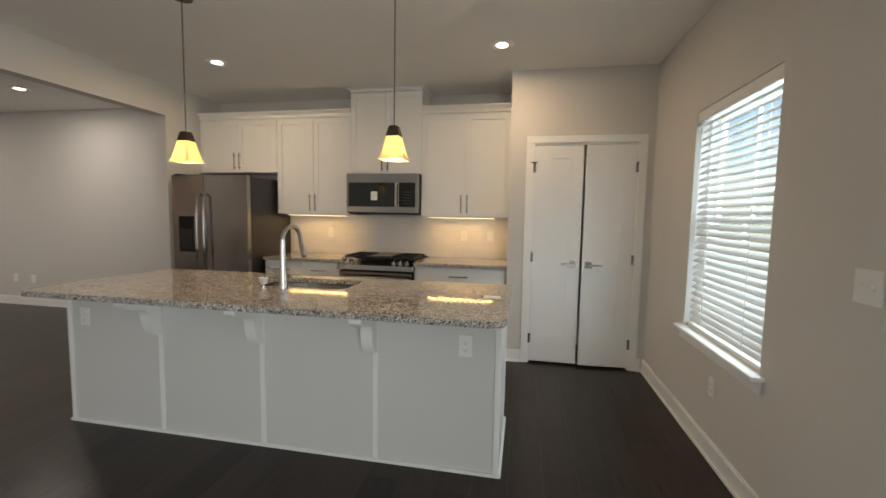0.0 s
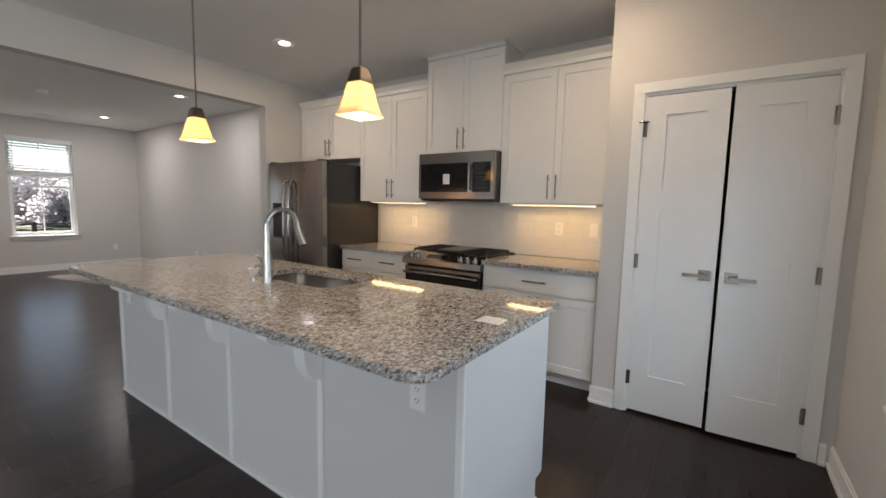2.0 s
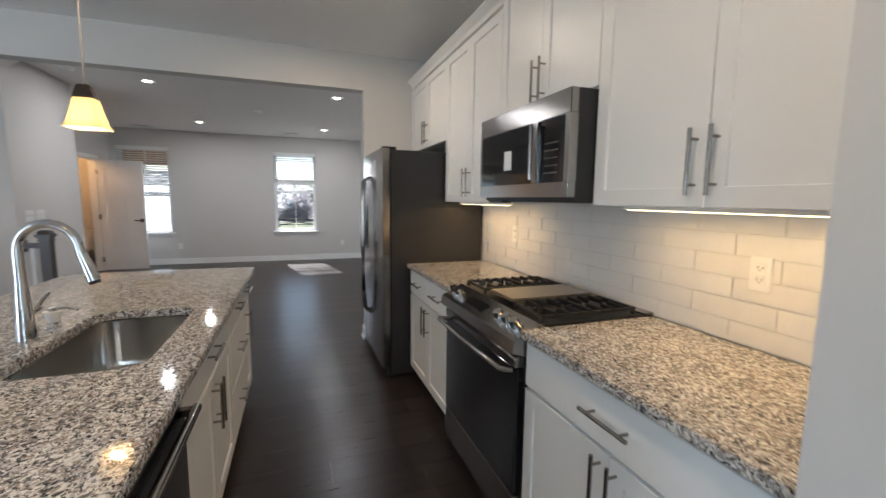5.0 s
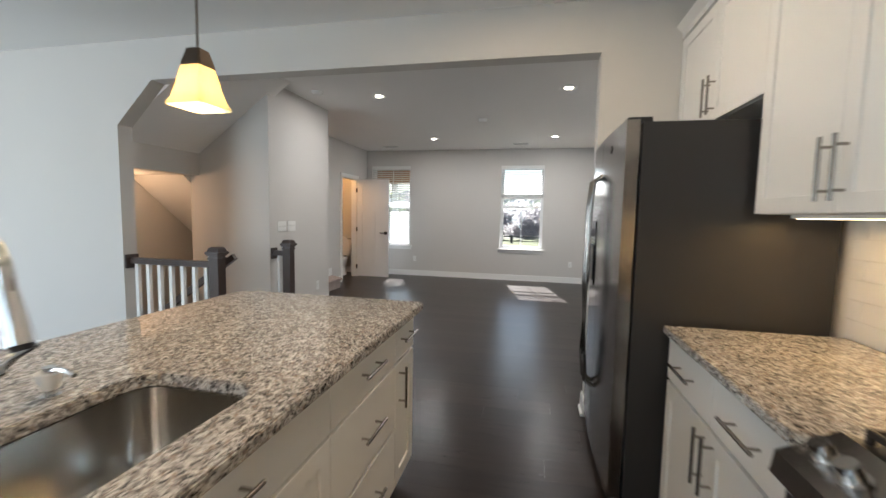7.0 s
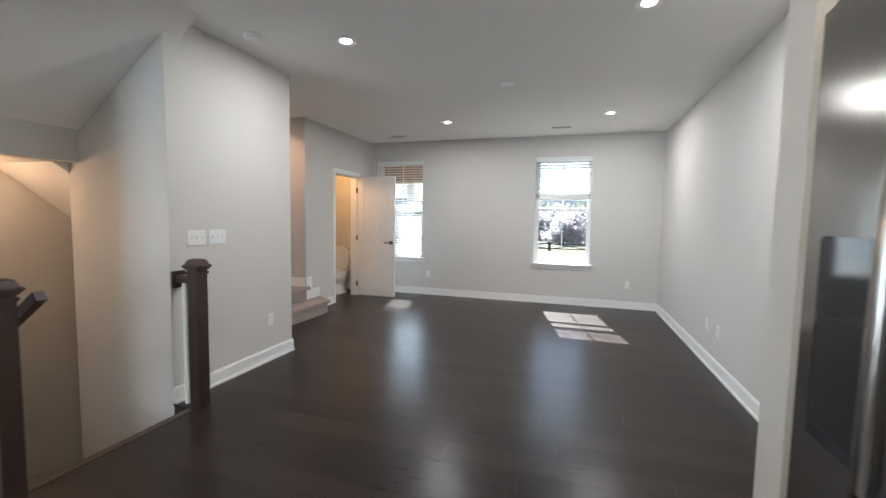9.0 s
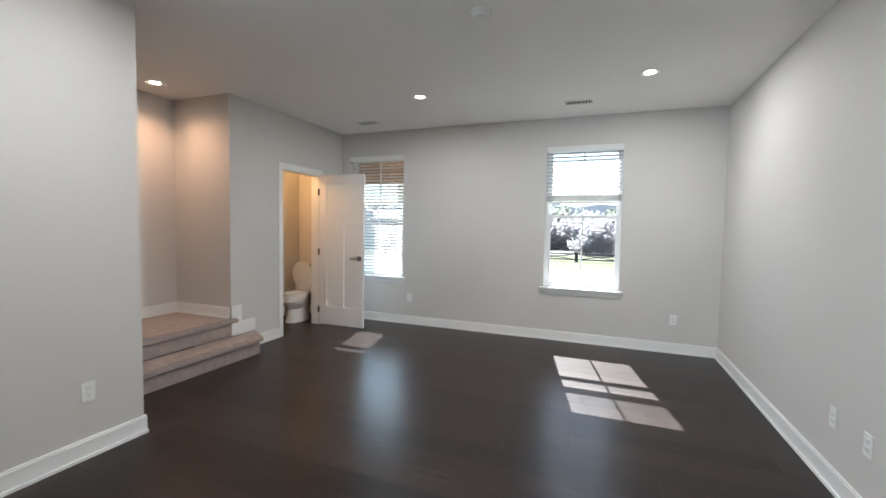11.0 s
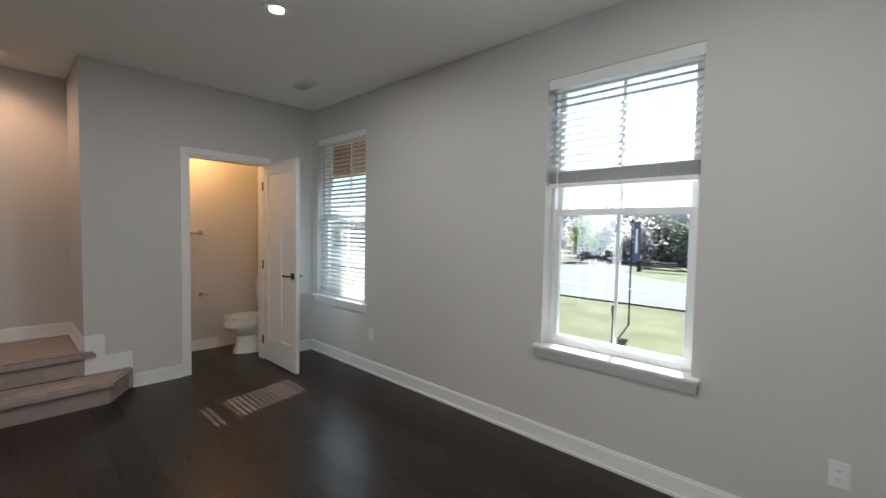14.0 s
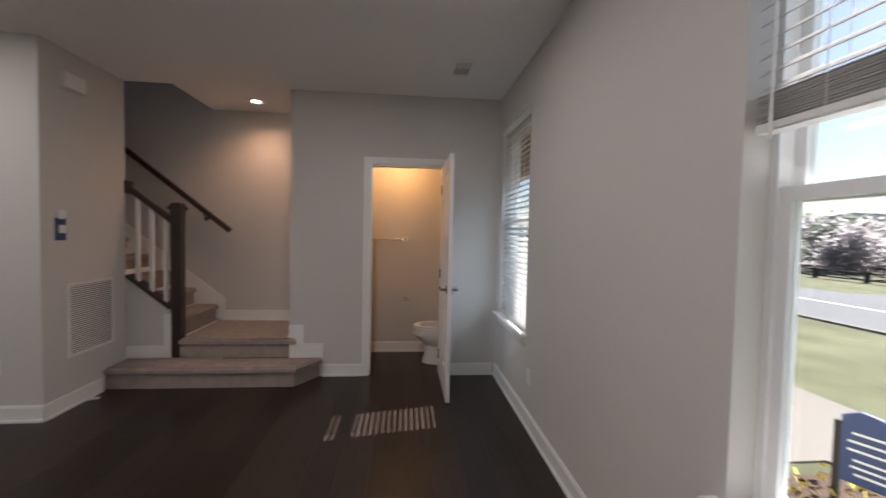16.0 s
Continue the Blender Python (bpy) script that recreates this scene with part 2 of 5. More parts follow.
def granite():
    m = bpy.data.materials.new("speckled_granite")
    m.use_nodes = True
    n, l = m.node_tree.nodes, m.node_tree.links
    b = n["Principled BSDF"]
    b.inputs["Roughness"].default_value = 0.055
    tc = n.new("ShaderNodeTexCoord")
    v = n.new("ShaderNodeTexVoronoi")
    v.inputs["Scale"].default_value = 165
    warp = n.new("ShaderNodeTexNoise")
    warp.inputs["Scale"].default_value = 60
    mixv = n.new("ShaderNodeMix")
    mixv.data_type = "VECTOR"
    mixv.inputs[0].default_value = 0.035
    l.new(tc.outputs["Object"], warp.inputs["Vector"])
    l.new(tc.outputs["Object"], mixv.inputs[4])
    l.new(warp.outputs["Color"], mixv.inputs[5])
    l.new(mixv.outputs[1], v.inputs["Vector"])
    sep = n.new("ShaderNodeSeparateColor")
    l.new(v.outputs["Color"], sep.inputs[0])
    ramp = n.new("ShaderNodeValToRGB")
    ramp.color_ramp.interpolation = "CONSTANT"
    e = ramp.color_ramp.elements
    e[0].position, e[0].color = 0.0, (0.035, 0.033, 0.032, 1)
    e[1].position, e[1].color = 0.13, (0.13, 0.12, 0.115, 1)
    for p, c in ((0.29, (0.29, 0.265, 0.245)), (0.48, (0.46, 0.435, 0.41)), (0.68, (0.66, 0.635, 0.60)), (0.92, (0.34, 0.27, 0.215))):
        k = e.new(p)
        k.color = (*c, 1)
    l.new(sep.outputs[0], ramp.inputs[0])
    cloud = n.new("ShaderNodeTexNoise")
    cloud.inputs["Scale"].default_value = 18
    l.new(tc.outputs["Object"], cloud.inputs["Vector"])
    r2 = n.new("ShaderNodeMapRange")
    r2.inputs["To Min"].default_value, r2.inputs["To Max"].default_value = 0.72, 1.2
    l.new(cloud.outputs["Fac"], r2.inputs["Value"])
    vm = n.new("ShaderNodeVectorMath")
    vm.operation = "SCALE"
    l.new(ramp.outputs[0], vm.inputs[0])
    l.new(r2.outputs[0], vm.inputs["Scale"])
    l.new(vm.outputs[0], b.inputs["Base Color"])
    return m


M_GRANITE = granite()


# ---- mesh helpers ----
class Shape:
    """One mesh being built."""

    def __init__(self):
        self.bm = bmesh.new()

    def box(self, x0, x1, y0, y1, z0, z1, bevel=0.0):
        made = bmesh.ops.create_cube(self.bm, size=1)["verts"]
        for v in made:
            v.co = Vector(((x0 + x1) / 2 + v.co.x * (x1 - x0), (y0 + y1) / 2 + v.co.y * (y1 - y0), (z0 + z1) / 2 + v.co.z * (z1 - z0)))
        if bevel:
            edges = list({e for v in made for e in v.link_edges})
            bmesh.ops.bevel(self.bm, geom=edges, offset=bevel, segments=2, affect="EDGES")
        return self

    def cyl(self, p, q, r, n=16, r2=None):
        p, q = Vector(p), Vector(q)
        turn = (q - p).to_track_quat("Z", "Y").to_matrix().to_4x4()
        bmesh.ops.create_cone(self.bm, cap_ends=True, segments=n, radius1=r, radius2=r if r2 is None else r2, depth=(q - p).length,
                              matrix=Matrix.Translation((p + q) / 2) @ turn)
        return self

    def ball(self, c, r, scale=(1, 1, 1), u=16, v=10):
        bmesh.ops.create_uvsphere(self.bm, u_segments=u, v_segments=v, radius=r, matrix=Matrix.Translation(c) @ Matrix.Diagonal((*scale, 1)))
        return self

    def prism(self, outline, axis, a, b):
        """An outline of (u, v) pushed along an axis from a to b; u, v are the two other axes in order."""
        def at(u, v, w):
            return {"x": (w, u, v), "y": (u, w, v), "z": (u, v, w)}[axis]
        lo = [self.bm.verts.new(at(u, v, a)) for u, v in outline]
        hi = [self.bm.verts.new(at(u, v, b)) for u, v in outline]
        k = len(outline)
        self.bm.faces.new(lo), self.bm.faces.new(hi)
        for i in range(k):
            self.bm.faces.new((lo[i], lo[(i + 1) % k], hi[(i + 1) % k], hi[i]))
        return self

    def rings(self, rings, caps=True):
        """Skin over a list of rings of points with as many points each."""
        rows = [[self.bm.verts.new(p) for p in ring] for ring in rings]
        k = len(rows[0])
        for a, b in zip(rows, rows[1:]):
            for i in range(k):
                self.bm.faces.new((a[i], a[(i + 1) % k], b[(i + 1) % k], b[i]))
        if caps:
            self.bm.faces.new(rows[0]), self.bm.faces.new(rows[-1])
        return self

    def tube(self, points, r, n=12):
        points = [Vector(p) for p in points]
        rings = []
        for i, p in enumerate(points):
            d = (points[min(i + 1, len(points) - 1)] - points[max(i - 1, 0)]).normalized()
            q = d.to_track_quat("Z", "Y")
            rr = r[i] if isinstance(r, (list, tuple)) else r
            rings.append([p + q @ Vector((rr * math.cos(2 * math.pi * k / n), rr * math.sin(2 * math.pi * k / n), 0)) for k in range(n)])
        return self.rings(rings)

    def bar(self, p, q, w, h):
        """A straight bar of a w x h section from p to q."""
        p, q = Vector(p), Vector(q)
        turn = (q - p).to_track_quat("Y", "Z").to_matrix().to_4x4()
        m = Matrix.Translation((p + q) / 2) @ turn @ Matrix.Diagonal((w, (q - p).length, h, 1))
        bmesh.ops.create_cube(self.bm, size=1, matrix=m)
        return self


def finish(name, shape, material, smooth=False):
    bmesh.ops.recalc_face_normals(shape.bm, faces=shape.bm.faces)
    me = bpy.data.meshes.new(name)
    shape.bm.to_mesh(me)
    shape.bm.free()
    me.materials.append(material)
    if smooth:
        me.shade_smooth()
        me.set_sharp_from_angle(angle=radians(35))
    return me


def thing(name, at, label, category, group="", kind="", turn=0):
    ob = new(name)
    ob.empty_display_size = 0.1
    ob.matrix_world = pose(*at, 0, 0, turn)
    return tagged(ob, label, category, group, kind)


def part(name, shape, material, parent=None, label="", kind="", smooth=False):
    ob = new(name, finish(name, shape, material, smooth))
    ob.parent = parent
    return tagged(ob, label, kind=kind)


def solid(name, shape, material, at, label, category, group="", smooth=False, turn=0):
    """A thing that is one mesh."""
    ob = new(name, finish(name, shape, material, smooth))
    ob.matrix_world = pose(*at, 0, 0, turn)
    return tagged(ob, label, category, group)


def structure(name, shape, material, label="", parent=None):
    ob = new(name, finish(name, shape, material))
    ob.parent = parent
    return tagged(ob, label, kind="structure")


# ---- structure ----
WEST, NORTH, EAST, SOUTH = -10.0, 5.0, 0.775, -3.2
HDR_X, HDR_T = -4.12, 0.13          # wall with the wide opening: kitchen face, thickness
POW_Y = 0.12                         # face of the wall with the small door
SB = -0.70                           # wall behind the stairs
HALL_X, HALL_Y = -6.51, 1.01         # block beside the stairs
SHAFT_X = -5.20                      # its face on the stairwell


def wall_with_holes(name, axis, a, b, u0, u1, z0, z1, holes, material=None, label="smooth warm grey painted wall"):
    """A wall from a to b in thickness along the axis, from u0 to u1 in length; holes are (u0, u1, z0, z1), in order of u."""
    s = Shape()

    def slab(p, q, lo, hi):
        if q - p > 1e-4 and hi - lo > 1e-4:
            if axis == "x":
                s.box(a, b, p, q, lo, hi)
            else:
                s.box(p, q, a, b, lo, hi)
    at = u0
    for h0, h1, g0, g1 in holes:
        slab(at, h0, z0, z1)
        slab(h0, h1, z0, g0)
        slab(h0, h1, g1, z1)
        at = h1
    slab(at, u1, z0, z1)
    return structure(name, s, material or M_WALL, label)


# west wall with its two windows
WIN = [(0.24, 1.135), (3.105, 3.985)]
WZ0, WZ1 = 0.66, 2.395
wall_with_holes("wall_west", "x", WEST - 0.18, WEST, -1.2, NORTH + 0.15, -0.45, CEIL + 0.05, [(y0, y1, WZ0, WZ1) for y0, y1 in WIN])
wall_with_holes("wall_north", "y", NORTH, NORTH + 0.15, WEST, EAST + 0.16, -0.45, CEIL + 0.05, [])
# east wall, kitchen window and an assumed, unseen glazed door behind the walk
KY0, KY1, KZ0, KZ1 = 2.49, 3.425, 0.668, 2.105
wall_with_holes("wall_east", "x", EAST, EAST + 0.16, SOUTH, NORTH, -0.45, CEIL + 0.05, [(-2.0, -0.2, 0.0, 2.05), (KY0, KY1, KZ0, KZ1)])
wall_with_holes("wall_south", "y", SOUTH - 0.15, SOUTH, -4.25, EAST + 0.16, -0.45, CEIL + 0.05, [(-2.8, -1.2, 0.75, 2.1)])
# closet front
PY = 4.31
PX0, PX1 = -0.27, 0.65
wall_with_holes("wall_closet", "y", PY, PY + 0.115, -0.483, EAST, 0, CEIL, [(PX0, PX1, 0, 2.075)])
structure("wall_closet_side", Shape().box(-0.483, -0.37, PY + 0.115, NORTH, 0, CEIL), M_WALL, "smooth warm grey painted closet wall")
# wall with the wide opening and its clipped corner
s = Shape()
s.box(HDR_X - HDR_T, HDR_X, 4.18, NORTH, 0, CEIL)
s.box(HDR_X - HDR_T, HDR_X, 0.70, 4.18, 2.41, CEIL)
s.prism([(0.34, 2.06), (0.70, 2.41), (0.70, CEIL), (0.34, CEIL)], "x", HDR_X - HDR_T, HDR_X)
s.box(HDR_X - HDR_T, HDR_X, SOUTH, 0.34, -2.6, CEIL)
structure("wall_opening", s, M_WALL, "warm grey wall with a wide opening and clipped corner")
# powder room and stair recess
DX0, DX1 = -9.45, -8.735
wall_with_holes("wall_powder", "y", POW_Y - 0.12, POW_Y, WEST, -7.985, 0, CEIL, [(DX0, DX1, 0, 2.07)])
structure("wall_powder_back", Shape().box(WEST, -7.985, -0.82, -0.70, 0, CEIL), M_WALL, "warm grey powder room wall")
structure("wall_recess", Shape().box(-8.10, -7.985, -0.70, POW_Y - 0.12, 0, CEIL), M_WALL, "warm grey wall between powder room and stairs")
structure("wall_stair_back", Shape().box(-7.985, HDR_X - HDR_T, -0.82, SB, -2.6, 5.2), M_WALL, "warm grey wall beside the carpeted stairs")
s = Shape()
s.box(HALL_X, SHAFT_X - 0.12, HALL_Y - 0.12, HALL_Y, -0.3, CEIL)
structure("wall_switches", s, M_WALL, "warm grey wall with light switches beside the stairs")
structure("wall_thermostat", Shape().box(HALL_X, HALL_X + 0.12, POW_Y, HALL_Y - 0.12, 0, CEIL), M_WALL, "warm grey wall with a return grille")
structure("wall_stair_side", Shape().box(HALL_X + 0.12, SHAFT_X - 0.12, POW_Y - 0.10, POW_Y, -2.6, CEIL), M_WALL, "warm grey wall beside the stairs")
s = Shape()
s.prism([(0.14, 1.98), (HALL_Y, 2.593), (HALL_Y, -2.6), (0.02, -2.6), (0.02, 1.98)], "x", SHAFT_X - 0.12, SHAFT_X)
structure("wall_shaft", s, M_WALL, "warm grey stairwell wall")
# sloped underside over the way down
s = Shape()
s.prism([(0.14, 1.98), (1.21, CEIL), (0.14, CEIL)], "x", SHAFT_X - 0.12, HDR_X - HDR_T)
structure("stair_soffit", s, M_CEIL, "painted sloped underside of the upper stairs")
structure("stair_soffit_face", Shape().box(SHAFT_X, HDR_X - HDR_T, 0.02, 0.139, 1.74, CEIL), M_WALL, "warm grey dropped stair face")
s = Shape()
s.box(SHAFT_X, HDR_X - HDR_T, SB, 0.02, 1.74, 1.80)
structure("lower_ceiling", s, M_CEIL, "painted ceiling of the lower flight")

# floors and ceilings
structure("floor_upper_base", Shape().box(WEST, -6.9, SB, HALL_Y, -0.30, -0.012).box(-6.9, HALL_X + 0.1, POW_Y, HALL_Y, -0.30, -0.012).box(WEST, SHAFT_X, HALL_Y, NORTH, -0.30, -0.012).box(SHAFT_X, HDR_X - HDR_T, 1.19, NORTH, -0.30, -0.012).box(HDR_X - HDR_T, EAST, SOUTH, NORTH, -0.30, -0.012), M_SUB, "dark floor base under the planks")
s = Shape()
s.box(WEST, HDR_X, HALL_Y, NORTH, CEIL, CEIL + 0.2)
s.box(HDR_X, EAST, SOUTH, NORTH, CEIL, CEIL + 0.2)
s.box(WEST, -6.92, SB, HALL_Y, CEIL, CEIL + 0.2)
s.prism([(-6.92, 0.12), (-6.92, HALL_Y), (HALL_X, HALL_Y), (HALL_X, 0.12)], "z", CEIL, CEIL + 0.2)
s.box(HALL_X, HDR_X, 0.12, HALL_Y, CEIL, CEIL + 0.2)
s.box(HDR_X - HDR_T, HDR_X, -3.2, 0.12, CEIL, CEIL + 0.2)
structure("ceiling", s, M_CEIL, "flat off-white painted ceiling")
structure("ceiling_upper_stairs", Shape().box(-7.2, SHAFT_X, -1.0, 0.2, 5.0, 5.2), M_CEIL, "painted ceiling high above the stairs")
structure("wall_upper_stairs", Shape().box(-7.04, -6.92, SB, 0.24, CEIL + 0.2, 5.0).box(-6.92, SHAFT_X, 0.12, 0.24, CEIL + 0.2, 5.0).box(SHAFT_X, SHAFT_X + 0.12, SB, 0.02, 1.80, 5.0), M_WALL, "warm grey wall above the stairs")


# baseboards: 12 cm boards with a shoe
def baseboard(x0, y0, x1, y1, nx, ny, z=0.0, h=0.117):
    """Along a wall from (x0, y0) to (x1, y1); (nx, ny) points into the room."""
    s = Shape()
    for t, lo, hi in ((0.014, 0, h - 0.012), (0.009, h - 0.012, h), (0.026, 0, 0.018)):
        s.box(min(x0, x1, x0 + nx * t, x1 + nx * t), max(x0, x1, x0 + nx * t, x1 + nx * t),
              min(y0, y1, y0 + ny * t, y1 + ny * t), max(y0, y1, y0 + ny * t, y1 + ny * t), z + lo, z + hi)
    return structure("baseboard", s, M_TRIM, "white painted baseboard")


baseboard(WEST, POW_Y, WEST, NORTH, 1, 0)
baseboard(WEST + 0.03, NORTH, HDR_X - HDR_T, NORTH, 0, -1)
baseboard(HDR_X - HDR_T, 4.18, HDR_X - HDR_T, NORTH - 0.03, -1, 0)
baseboard(HDR_X - HDR_T - 0.012, 4.18, HDR_X + 0.012, 4.18, 0, -1)
baseboard(WEST + 0.03, POW_Y, DX0 - 0.06, POW_Y, 0, 1)
baseboard(DX1 + 0.06, POW_Y, -8.30, POW_Y, 0, 1)
baseboard(HALL_X, 0.45, HALL_X, HALL_Y, -1, 0)
baseboard(HALL_X - 0.012, HALL_Y, SHAFT_X, HALL_Y, 0, 1)
baseboard(EAST, SOUTH, EAST, -2.07, -1, 0)
baseboard(EAST, -0.13, EAST, PY, -1, 0)
baseboard(PX1 + 0.065, PY, EAST - 0.03, PY, 0, -1)
baseboard(-0.495, PY, PX0 - 0.065, PY, 0, -1)
baseboard(-0.483, PY, -0.483, PY + 0.06, -1, 0)
baseboard(HDR_X, SOUTH, HDR_X, 0.34, 1, 0)
baseboard(WEST, -0.70, -8.10, -0.70, 0, 1)
baseboard(WEST, -0.70, WEST, 0.0, 1, 0)
baseboard(-8.10, -0.67, -8.10, 0.0, -1, 0)
baseboard(-7.985, SB, -7.985, 0.10, 1, 0, z=0.372)
baseboard(-7.985, SB, -7.05, SB, 0, 1, z=0.372)
# stepped skirt beside the two lowest steps
s = Shape()
s.box(-8.30, -8.115, POW_Y, POW_Y + 0.013, 0.13, 0.32)
s.box(-8.115, -7.985, POW_Y, POW_Y + 0.013, 0.13, 0.50)
structure("trim_step_skirt", s, M_TRIM, "white painted stepped skirt board")


# ---- doors ----
def casing(name, axis, face, u0, u1, top, out, w=0.062):
    """Flat casing round an opening, and the jamb lining inside it. out: +1 or -1, the side of the wall face it stands on."""
    s = Shape()
    a, b = sorted((face, face + out * 0.016))
    for lo, hi, z0, z1 in ((u0 - w, u0 + 0.004, 0, top), (u1 - 0.004, u1 + w, 0, top), (u0 - w, u1 + w, top, top + w)):
        if axis == "y":
            s.box(lo, hi, a, b, z0, z1, 0.002)
        else:
            s.box(a, b, lo, hi, z0, z1, 0.002)
    return structure(name, s, M_TRIM, "white painted door casing")


def jamb(axis, a, b, u0, u1, top):
    s = Shape()
    for lo, hi, z0, z1 in ((u0, u0 + 0.018, 0, top), (u1 - 0.018, u1, 0, top), (u0 + 0.018, u1 - 0.018, top - 0.018, top)):
        if axis == "y":
            s.box(lo, hi, a, b, z0, z1)
        else:
            s.box(a, b, lo, hi, z0, z1)
    return structure("door_jamb", s, M_TRIM, "white painted door jamb")


def door_leaf(w, h, stile, cols):
    """A leaf from x 0 to w, y 0 to 0.035: one panel above, one or two tall ones below."""
    s = Shape()
    t = 0.035
    s.box(0, w, 0.010, t - 0.010, 0, h)
    top, mid, bottom, upper = 0.117, 0.128, 0.25, 0.455
    z2 = h - top - upper
    for a, b in ((0.0, 0.010), (t - 0.010, t)):
        s.box(0, stile, a, b, 0, h)
        s.box(w - stile, w, a, b, 0, h)
        s.box(stile, w - stile, a, b, h - top, h)
        s.box(stile, w - stile, a, b, z2 - mid, z2)
        s.box(stile, w - stile, a, b, 0, bottom)
        if cols == 2:
            s.box(w / 2 - 0.05, w / 2 + 0.05, a, b, bottom, z2 - mid)
    return s


def lever(parent, x, z, side, toward, out=-1, material=M_NICKEL):
    """A lever on a square rose. side: the leaf's face, y; toward: +1 or -1, the way that the lever points."""
    s = Shape()
    s.box(x - 0.032, x + 0.032, min(side, side + out * 0.009), max(side, side + out * 0.009), z - 0.032, z + 0.032, 0.002)
    s.cyl((x, side, z), (x, side + out * 0.05, z), 0.011)
    s.box(min(x - 0.01 * toward, x + toward * 0.115), max(x - 0.01 * toward, x + toward * 0.115), side + out * 0.05 - 0.007, side + out * 0.05 + 0.007, z - 0.010, z + 0.010, 0.003)
    return part("lever_handle", s, material, parent, "brushed nickel lever on a square rose")


def hinge(parent, x, y, z, stop=False):
    s = Shape().cyl((x, y, z - 0.045), (x, y, z + 0.045), 0.008, 10).box(x - 0.016, x + 0.016, y, y + 0.004, z - 0.045, z + 0.045)
    if stop:
        s.cyl((x, y, z + 0.045), (x, y - 0.035, z + 0.045), 0.005, 8).cyl((x - 0.03, y - 0.012, z + 0.045), (x + 0.03, y - 0.012, z + 0.045), 0.005, 8)
    return part("hinge", s, M_NICKEL, parent, "brushed nickel door hinge")


casing("trim_closet", "y", PY, PX0, PX1, 2.075, -1)
jamb("y", PY, PY + 0.115, PX0, PX1, 2.075)
structure("closet_dark_floor", Shape().box(PX0, PX1, PY + 0.10, PY + 0.6, -0.012, -0.002), M_SUB, "dark closet floor")
LW = (PX1 - PX0 - 0.036) / 2 - 0.011
for side in (0, 1):
    d = thing("closet_door", (PX0 + 0.019, PY - 0.004, 0.022) if side == 0 else (PX1 - 0.019, PY - 0.004, 0.022),
              "white three-panel closet door, closed in its casing" if side == 0 else "white three-panel closet door, standing slightly ajar", "door", "closet double doors", turn=0 if side == 0 else 183.5)
    leaf = door_leaf(LW, 2.028, 0.115, 1)
    if side:
        bmesh.ops.transform(leaf.bm, matrix=Matrix.Translation((0, -0.035, 0)), verts=leaf.bm.verts)
    part("leaf", leaf, M_DOOR, d)
    lever(d, LW - 0.055, 0.945, 0.0, -1, -1 if side == 0 else 1)
    for z in (0.22, 1.0, 1.83):
        hinge(d, -0.008 if side == 0 else -0.008, -0.006 if side == 0 else 0.006, z, z > 1.8)
casing("trim_powder", "y", POW_Y, DX0, DX1, 2.07, 1)
jamb("y", POW_Y - 0.12, POW_Y, DX0, DX1, 2.07)
d = thing("powder_door", (DX0 + 0.019, POW_Y + 0.012, 0.014), "white three-panel door standing wide open into the room", "door", turn=90)
leaf = door_leaf(0.705, 2.048, 0.115, 2)
part("leaf", leaf, M_DOOR, d)
lever(d, 0.645, 0.93, 0.0, -1, -1)
lever(d, 0.645, 0.93, 0.035, -1, 1)
for z in (0.2, 1.0, 1.82):
    hinge(d, -0.008, -0.002, z)


